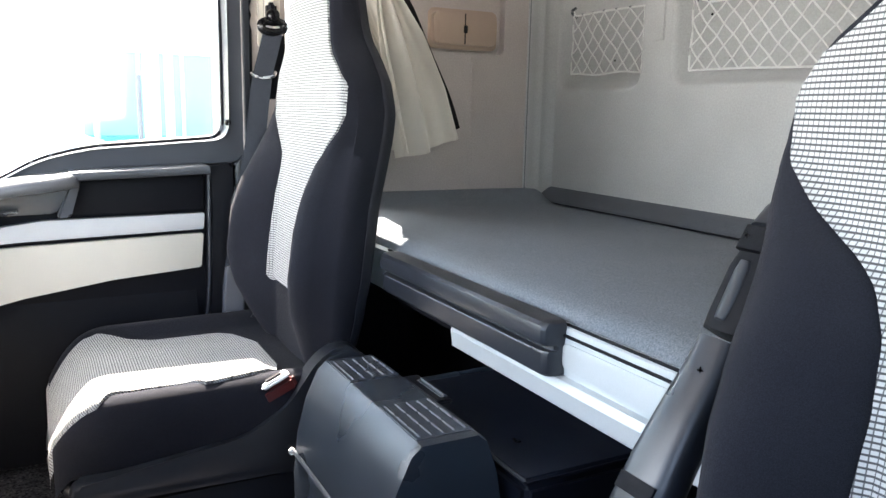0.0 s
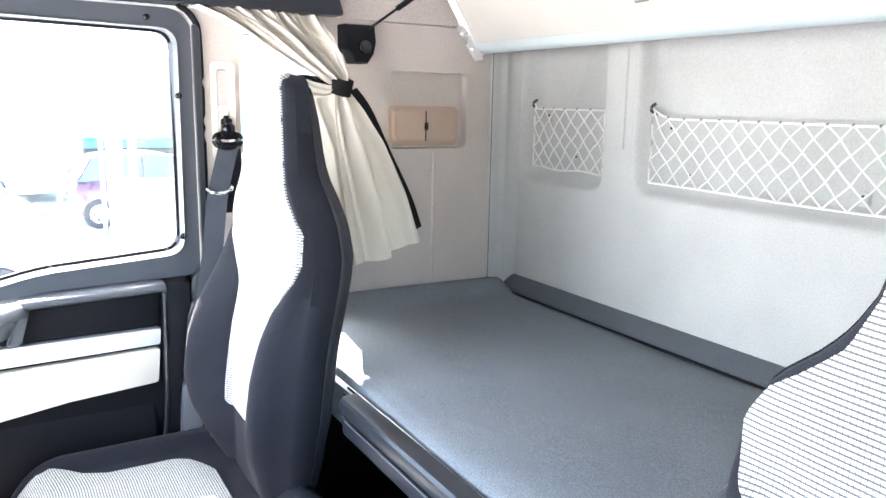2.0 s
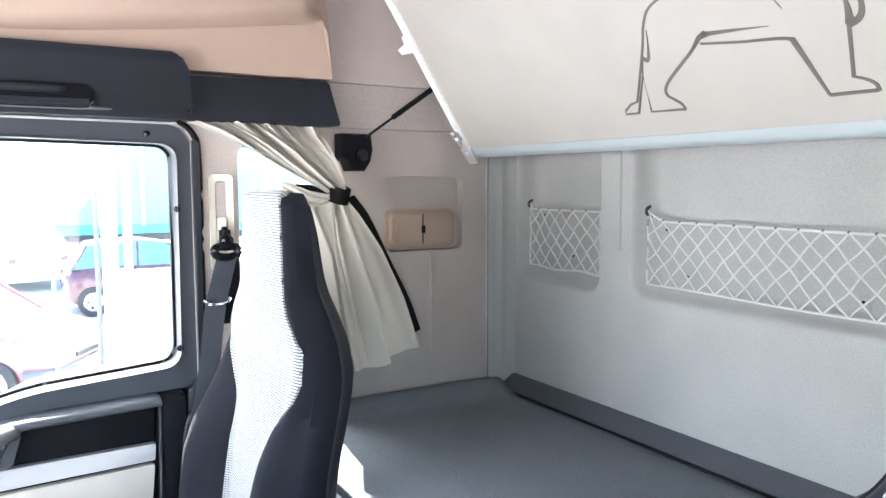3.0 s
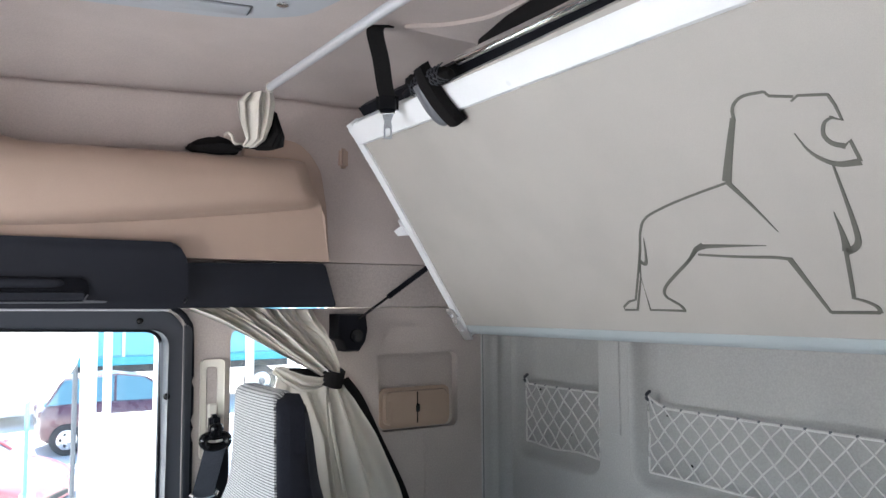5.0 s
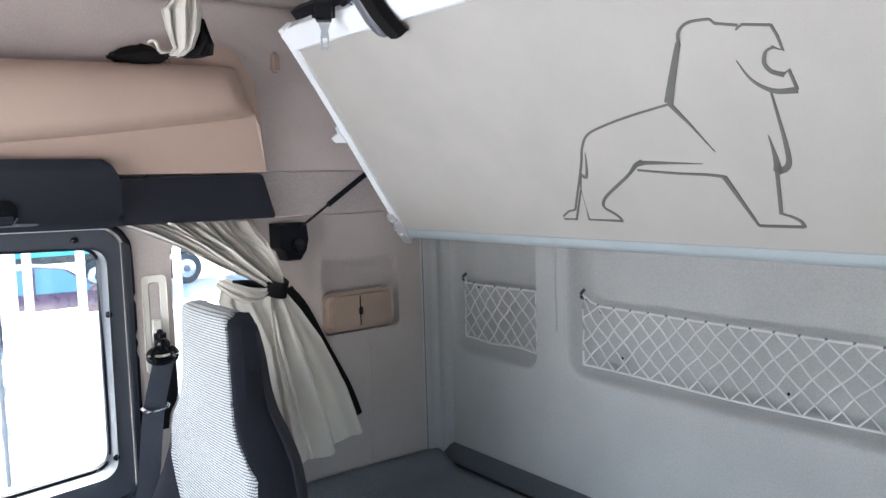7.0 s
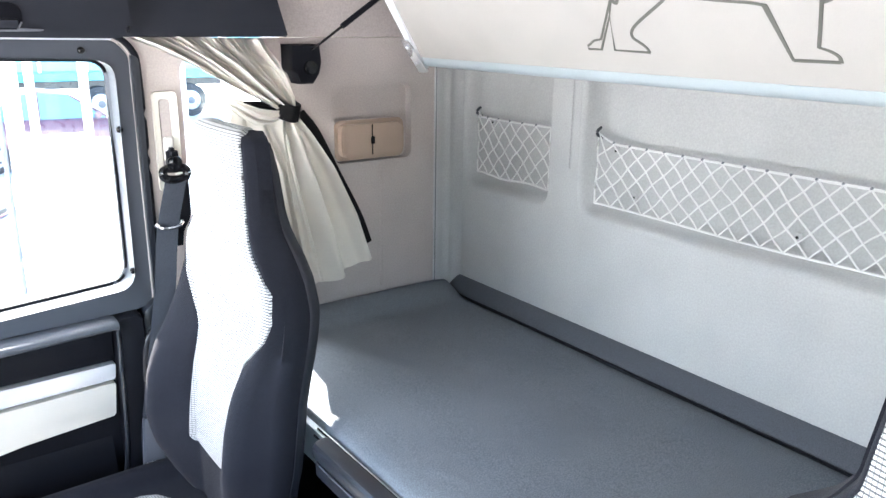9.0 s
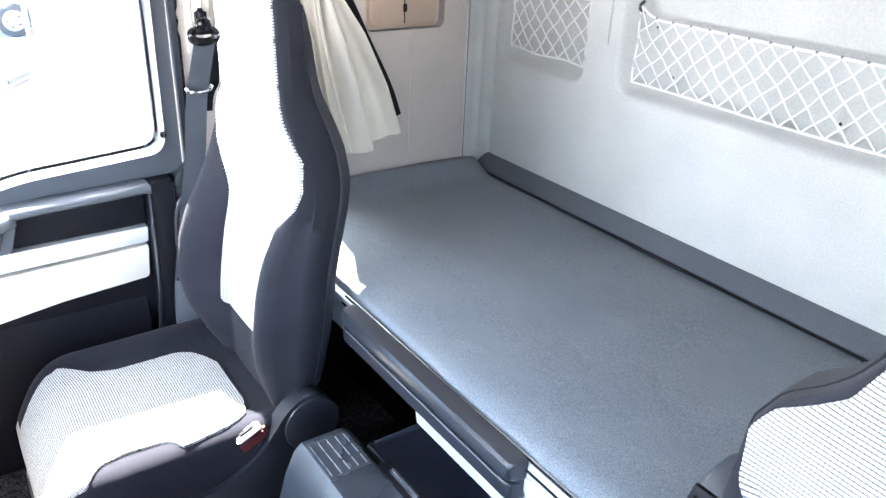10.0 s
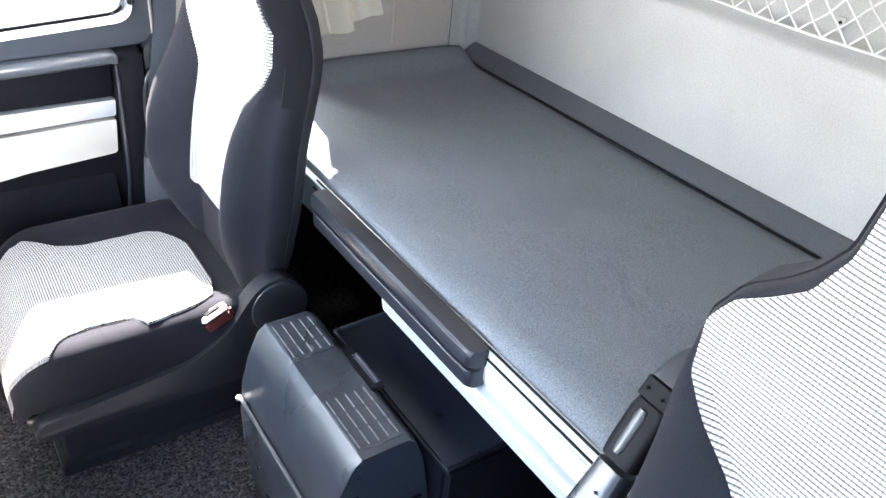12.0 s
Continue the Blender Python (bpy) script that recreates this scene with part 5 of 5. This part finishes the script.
    part("pan", box((cx - 0.20, cy, cz - 0.155), (0.54, 0.42, 0.04), 0.015), M_BLACK, ob)
    lip = [(cx - 0.03, cy - 0.236, cz - 0.085), (cx - 0.14, cy - 0.238, cz - 0.108), (cx - 0.27, cy - 0.236, cz - 0.134), (cx - 0.38, cy - 0.228, cz - 0.150), (cx - 0.45, cy - 0.205, cz - 0.154), (cx - 0.482, cy - 0.15, cz - 0.150), (cx - 0.490, cy, cz - 0.148)]
    part("front_lip", tube(smooth_path(lip + [(x, 2 * cy - y, z) for x, y, z in lip[-2::-1]]), 0.017, 12), M_LIP, ob, "glossy black rim of the seat shell")
    part("front_lever", box((cx - 0.43, cy - 0.225, cz - 0.140), (0.075, 0.03, 0.028), 0.010), M_GREY2, ob)
    low = cz - 0.205
    part("bellows", loft([[(px, py, z) for px, py in rounded([(cx - 0.45 + g, cy - 0.215 + g), (cx + 0.06 - g, cy - 0.215 + g), (cx + 0.06 - g, cy + 0.215 - g), (cx - 0.45 + g, cy + 0.215 - g)], 0.04)]
                          for z, g in ((cz - 0.150, 0.0), (cz - 0.168, 0.012), (cz - 0.182, 0.004), (low, 0.018))]), M_BLACK, ob, smooth=60)
    for s_ in (-1, 1):
        part("slide_rail", tube(smooth_path([(cx - 0.44, cy + s_ * 0.205, cz - 0.186), (cx - 0.30, cy + s_ * 0.210, cz - 0.178), (cx - 0.12, cy + s_ * 0.212, cz - 0.150), (cx + 0.04, cy + s_ * 0.212, cz - 0.118)]), 0.010, 8), M_LIP, ob, "glossy black slide rail")
    part("plinth", loft([[(px, py, z) for px, py in rounded([(cx - 0.425 - g, cy - 0.172 - g), (cx + 0.08, cy - 0.172 - g), (cx + 0.08, cy + 0.172 + g), (cx - 0.425 - g, cy + 0.172 + g)], 0.012)]
                         for z, g in ((low + 0.01, 0.022), (low - 0.004, 0.022), (low - 0.012, 0.004), (FLOOR + 0.045, 0.0), (FLOOR + 0.030, 0.002), (FLOOR + 0.026, 0.014), (FLOOR + 0.004, 0.016), (FLOOR, 0.016))]), M_GREY, ob, "dark grey seat plinth with a floor flange", smooth=25)
    return ob


passenger = cab_seat(0.535, 1.845, 0.77, 4.6, "passenger seat in dark cloth with light woven panels", INS_PASSENGER, INS_PASSENGER_FAR, BACK_W_AISLE, 0.62)
buckle = thing("belt_buckle", "red and white seat belt buckle beside the cushion", "seat belt buckle", (0.44, 1.61, 0.76))
part("body", box((0.448, 1.612, 0.765), (0.075, 0.024, 0.034), 0.008, Matrix.Rotation(radians(-25), 3, "Y")), M_RED, buckle)
part("collar", box((0.440, 1.612, 0.786), (0.060, 0.028, 0.010), 0.004, Matrix.Rotation(radians(-25), 3, "Y")), M_WHITE, buckle)
part("tongue_slot", box((0.437, 1.612, 0.792), (0.034, 0.010, 0.004), 0.001, Matrix.Rotation(radians(-25), 3, "Y")), M_BLACK, buckle)

driver = cab_seat(0.618, 0.418, 0.745, 6.0, "driver's seat in dark cloth with light woven panels", INS_DRIVER, INS_DRIVER, BACK_W, 1.0)
AY = 0.703
arm = part("armrest", bar([(0.513, AY, 0.825), (0.523, AY, 0.885), (0.538, AY, 0.940), (0.565, AY, 0.991), (0.590, AY, 1.031), (0.619, AY, 1.072), (0.638, AY, 1.103)], [0.060, 0.064, 0.066, 0.063, 0.058, 0.054, 0.050], 0.045), M_GREY, driver, "raised dark grey plastic armrest")
part("hatch_line", bar([(0.543, AY, 0.955), (0.552, AY, 0.970)], [0.048, 0.048], 0.004), M_BLACK, arm)
part("joint_fork", bar([(0.644, AY, 1.109), (0.652, AY, 1.123), (0.678, AY, 1.171), (0.685, AY, 1.185)], [0.050, 0.054, 0.054, 0.046], 0.044, round_=0.25), M_BLACK, arm, "black armrest joint")
part("joint_dish", bar([(0.646, AY + 0.004, 1.121), (0.651, AY + 0.004, 1.129), (0.672, AY + 0.004, 1.169), (0.677, AY + 0.004, 1.178)], [0.012, 0.020, 0.020, 0.012], 0.046, round_=0.45), M_GREY, arm, "grey dished inlay")
part("joint_plate", bar([(0.685, AY, 1.188), (0.698, AY, 1.211)], [0.052, 0.050], 0.034, round_=0.2), M_BLACK, arm)
part("upper_sleeve", bar([(0.700, AY, 1.214), (0.716, AY - 0.002, 1.232), (0.736, AY - 0.006, 1.248), (0.756, AY - 0.012, 1.260), (0.772, AY - 0.018, 1.266)], [0.050, 0.048, 0.044, 0.034, 0.014], 0.040), M_GREY, arm)
for p in ((0.690, AY + 0.014, 1.201), (0.690, AY - 0.010, 1.199), (0.618, AY - 0.006, 1.073)):
    part("screw", box(p, (0.007, 0.007, 0.007), 0.003), M_GLOSS, arm)

# ---- centre console and the box behind it ----
con = thing("centre_console", "dark grey plastic storage console between the seats", "console", (0.52, 1.22, FLOOR))
CON = [(0.440, FLOOR), (0.418, 0.60), (0.416, 0.68), (0.424, 0.76), (0.440, 0.82), (0.462, 0.868), (0.478, 0.882), (0.566, 0.882), (0.582, 0.870), (0.600, 0.82), (0.618, 0.72), (0.625, FLOOR)]
secs = []
for y, k in ((1.030, 0.012), (1.036, 0.004), (1.046, 0.0), (1.22, 0.0), (1.398, 0.0), (1.410, 0.004), (1.418, 0.014)):
    secs.append([(x + (0.53 - x) * k * 2, y, z - (z - 0.6) * k * 0.6 if z > 0.6 else z) for x, z in CON])
part("body", loft(secs), M_CON, con, smooth=40)
for y0, y1, dashes in ((1.044, 1.178, 3), (1.292, 1.402, 3)):
    part("grip_pad", box((0.522, (y0 + y1) / 2, 0.8815), (0.088, y1 - y0, 0.004), 0.0018), M_CON, con, "ribbed grip pad")
    step = (y1 - y0 - 0.008) / dashes
    for k in range(5):
        for j in range(dashes):
            part("grip_rib", box((0.486 + 0.018 * k, y0 + 0.004 + step * (j + 0.5), 0.8840), (0.0026, step * 0.84, 0.003), 0.001), M_GREY2, con)
part("seam_end", box((0.412, 1.404, 0.728), (0.010, 0.012, 0.012), 0.003), M_SILVER, con, "pale seam end clip")
part("lid_seam", tube([(0.4155, 1.035, 0.728), (0.4155, 1.408, 0.728)], 0.004, 6), M_GREY2, con)
part("lid_seam", tube([(0.428, 1.0285, 0.728), (0.60, 1.0285, 0.728)], 0.003, 6), M_BLACK, con)
part("lever_well", box((0.582, 1.222, 0.878), (0.030, 0.125, 0.008), 0.003), M_BLACK, con)
part("lever", box((0.588, 1.215, 0.878), (0.016, 0.095, 0.014), 0.005, Matrix.Rotation(radians(25), 3, "Y")), M_CON, con)
crate = thing("fridge_box", "black pull-out fridge box under the bunk", "storage box", (0.8, 1.2, FLOOR))
part("body", box((0.80, 1.200, 0.616), (0.36, 0.42, 0.388), 0.012), M_BOX, crate)
part("lid", box((0.80, 1.200, 0.815), (0.365, 0.425, 0.012), 0.005), M_BOX, crate)
part("lid_ridge", tube([(0.622, 1.40, 0.821), (0.80, 1.402, 0.823), (0.96, 1.40, 0.823)], 0.006, 8), M_CON, crate)

# ---- outside ----
GROUND = -1.0
M_GROUND = mat("pale_concrete_yard", (0.62, 0.60, 0.57), 0.9, grain=0.12, scale=30, spots=0.15, spot_scale=0.4, bump=0.2)
structure(part("ground", box((0, 0, GROUND - 0.05), (900, 900, 0.1)), M_GROUND), "pale sunlit concrete yard", "ground")
# red lightened beyond the car's own paint to stand in for sun glare
M_CARRED = mat("red_car_paint", (0.60, 0.17, 0.18), 0.3, coat=0.8, spots=0.05)
M_CARDARK = mat("maroon_car_paint", (0.095, 0.042, 0.058), 0.3, coat=0.6, spots=0.05)
M_CARWHITE = mat("white_car_paint", (0.75, 0.76, 0.77), 0.3, coat=0.5, spots=0.05)
M_TEAL = mat("teal_truck_paint", (0.06, 0.42, 0.50), 0.4, coat=0.3, spots=0.08)
M_DARKGLASS = mat("dark_car_glass", (0.10, 0.22, 0.28), 0.08, spots=0.05, spec=0.8)
# pale colour stands in for sun glare reflected off the car windows
M_PALEGLASS = mat("glare_car_glass", (0.60, 0.66, 0.68), 0.10, spots=0.05, spec=0.8)
# lighter teal than the trailer's side band
M_PALETEAL = mat("light_teal_sheeting", (0.20, 0.50, 0.58), 0.5, spots=0.12)
M_TYRE = mat("tyre_rubber", (0.05, 0.05, 0.053), 0.85, spots=0.2)
M_RIM = mat("alloy_rim", (0.6, 0.6, 0.62), 0.3, metal=0.8, spots=0.05)


def car(at, turn, paint, glass, label):
    """A small hatchback, its length along its own x."""
    ob = thing("parked_car", label, "car", (0, 0, 0), "parked cars")
    L = [(-1.92, 0.38, 0.50, 0.40), (-1.90, 0.32, 0.60, 0.56), (-1.84, 0.28, 0.70, 0.67), (-1.72, 0.25, 0.79, 0.75), (-1.5, 0.22, 0.87, 0.80), (-1.2, 0.21, 0.925, 0.825), (-0.7, 0.2, 0.98, 0.84), (0.6, 0.2, 1.0, 0.84), (1.3, 0.22, 0.98, 0.83), (1.48, 0.25, 0.94, 0.81), (1.58, 0.3, 0.86, 0.76), (1.62, 0.4, 0.70, 0.66)]
    part("body", loft([[(x, y * s, z) for y, z, s in ((w * 0.9, z0, 1), (w, z0 + 0.12 * (z1 - z0), 1), (w * 1.01, z0 + 0.55 * (z1 - z0), 1), (w * 0.985, z1 - 0.10 * (z1 - z0), 1), (w * 0.93, z1 - 0.03 * (z1 - z0), 1), (w * 0.6, z1 + 0.02, 1), (w * 0.6, z1 + 0.02, -1), (w * 0.93, z1 - 0.03 * (z1 - z0), -1), (w * 0.985, z1 - 0.10 * (z1 - z0), -1), (w * 1.01, z0 + 0.55 * (z1 - z0), -1), (w, z0 + 0.12 * (z1 - z0), -1), (w * 0.9, z0, -1))] for x, z0, z1, w in L]), paint, ob, smooth=80)
    part("front_bumper", tube(smooth_path([(-1.55, 0.84, 0.40), (-1.78, 0.72, 0.41), (-1.92, 0.40, 0.42), (-1.95, 0.0, 0.42), (-1.92, -0.40, 0.42), (-1.78, -0.72, 0.41), (-1.55, -0.84, 0.40)]), 0.07, 10), M_GREY2, ob, "grey plastic bumper")
    part("grille", prism(rr(-0.28, 0.52, 0.28, 0.58, 0.02), -1.935, -1.90, "x"), M_TYRE, ob)
    C = [(-0.95, 0.95, 0.97), (-0.30, 1.40, 1.40), (0.20, 1.47, 1.47), (1.18, 1.41, 1.41), (1.55, 0.98, 0.98)]
    part("cabin_glass", loft([[(x, y, z) for y, z in ((0.76, 0.95), (0.62 if zt > 1 else 0.76, zt), (-0.62 if zt > 1 else -0.76, zt), (-0.76, 0.95))] for x, zt, _ in C]), glass, ob, "car window glass")
    part("roof", loft([[(x, y, z) for y, z in ((0.63, zt - 0.04), (0.56, zt + 0.02), (-0.56, zt + 0.02), (-0.63, zt - 0.04))] for x, zt in ((-0.34, 1.39), (0.2, 1.48), (1.16, 1.42), (1.28, 1.32))]), paint, ob)
    for s in (-1, 1):
        for a, b in (((-0.95, 0.97), (-0.32, 1.41)), ((0.28, 0.97), (0.26, 1.46)), ((1.50, 0.97), (1.22, 1.41))):
            part("pillar", tube([(a[0], 0.765 * s, a[1]), (b[0], 0.62 * s, b[1])], 0.022, 6), paint, ob)
        part("mirror", box((-0.75, 0.92 * s, 1.02), (0.12, 0.16, 0.12), 0.03), paint, ob)
    for x in (-1.2, 1.15):
        for s in (-1, 1):
            wh = part("wheel", disc((x, 0.78 * s, 0.30), 0.30, 0.19, "y", 0.03, 24), M_TYRE, ob)
            part("rim", disc((x, 0.865 * s, 0.30), 0.19, 0.04, "y", 0.01, 16), M_RIM, wh)
            for k in range(5):
                a = 2 * math.pi * k / 5
                part("spoke_gap", box((x + 0.11 * math.cos(a), 0.887 * s, 0.30 + 0.11 * math.sin(a)), (0.05, 0.006, 0.05), 0.002), M_TYRE, wh)
    for s in (-1, 1):
        part("headlight", box((-1.86, 0.55 * s, 0.68), (0.08, 0.26, 0.14), 0.03), M_RIM, ob)
    for s in (-1, 1):
        part("tail_light", box((1.60, 0.60 * s, 0.78), (0.06, 0.18, 0.14), 0.02), M_CARDARK, ob, "red tail light")
    ob.matrix_basis = Matrix.Translation((at[0], at[1], GROUND)) @ Matrix.Rotation(radians(turn), 4, "Z")
    return ob


car((-0.58, 11.85), 148.5, M_CARRED, M_PALEGLASS, "red hatchback with sun glare put into its pale paint, parked in the yard")
car((2.90, 17.6), 180.0, M_CARDARK, M_DARKGLASS, "maroon hatchback parked behind a white screen")
car((0.60, 22.76), 285.0, M_CARWHITE, M_PALEGLASS, "white car parked far back in the yard")

# flat white panel with cut-out bays and two posts, a plain shape
gate = thing("panelled_screen", "white panelled screen with open upper bays", "gate", (2.8, 8.05, GROUND))
BAYS = [(1.105, 1.165), (1.232, 1.612), (1.680, 2.06), (2.13, 2.51), (2.58, 2.96), (3.03, 3.41)]
part("panel", prism([(0.97, GROUND), (4.6, GROUND), (4.6, 2.3), (0.97, 2.3)], 8.0, 8.06, "y", holes=[rr(a, 0.865 - 0.13 * (a - 1.1), b, 2.05, 0.01, 2) for a, b in BAYS]), M_CARWHITE, gate)
part("far_post", tube([(0.55, 8.03, GROUND), (0.55, 8.03, 1.36)], 0.02, 10), M_PALETEAL, gate, "pale teal post")
part("end_post", tube([(0.925, 8.03, GROUND), (0.925, 8.03, 1.6)], 0.022, 10), M_GREY2, gate, "grey steel end post")

trailer = thing("truck_trailer", "teal flat-sided truck trailer parked far back", "trailer", (8.0, 25.2, GROUND))
part("box", box((7.0, 25.2, 1.60), (11.6, 2.4, 2.4), 0.05), M_PALETEAL, trailer)
part("side_band", box((7.0, 25.2, 0.29), (11.65, 2.45, 0.24), 0.02), M_TEAL, trailer, "teal side band")
part("chassis", box((7.0, 25.2, 0.05), (11.4, 1.9, 0.22), 0.02), M_GREY, trailer)
for k in range(10):
    part("side_post", box((1.5 + 1.2 * k, 23.98, 1.60), (0.09, 0.05, 2.38), 0.01), M_CARWHITE, trailer)
for x in (2.45, 5.4, 8.0, 11.8):
    wh = part("wheel", disc((x, 24.15, GROUND + 0.5), 0.5, 0.3, "y", 0.05, 28), M_TYRE, trailer)
    part("rim", disc((x, 23.99, GROUND + 0.5), 0.29, 0.06, "y", 0.02, 20), M_RIM, wh)
    part("hub", disc((x, 23.94, GROUND + 0.5), 0.11, 0.08, "y", 0.02, 14), M_GREY2, wh)

mirror = thing("wing_mirror", "white wing mirror housing of the truck", "mirror", (0.2, 3.15, 1.9))
part("housing", prism(rounded([(-0.12, 1.40), (0.20, 1.510), (0.33, 1.575), (0.395, 1.640), (0.410, 1.73), (0.405, 2.12), (-0.12, 2.12)], 0.05), 3.10, 3.22, "y", bev=0.03), M_CARWHITE, mirror)
part("arm", tube([(-0.08, 2.30, 2.00), (-0.08, 3.12, 2.00)], 0.02, 10), M_BLACK, mirror)
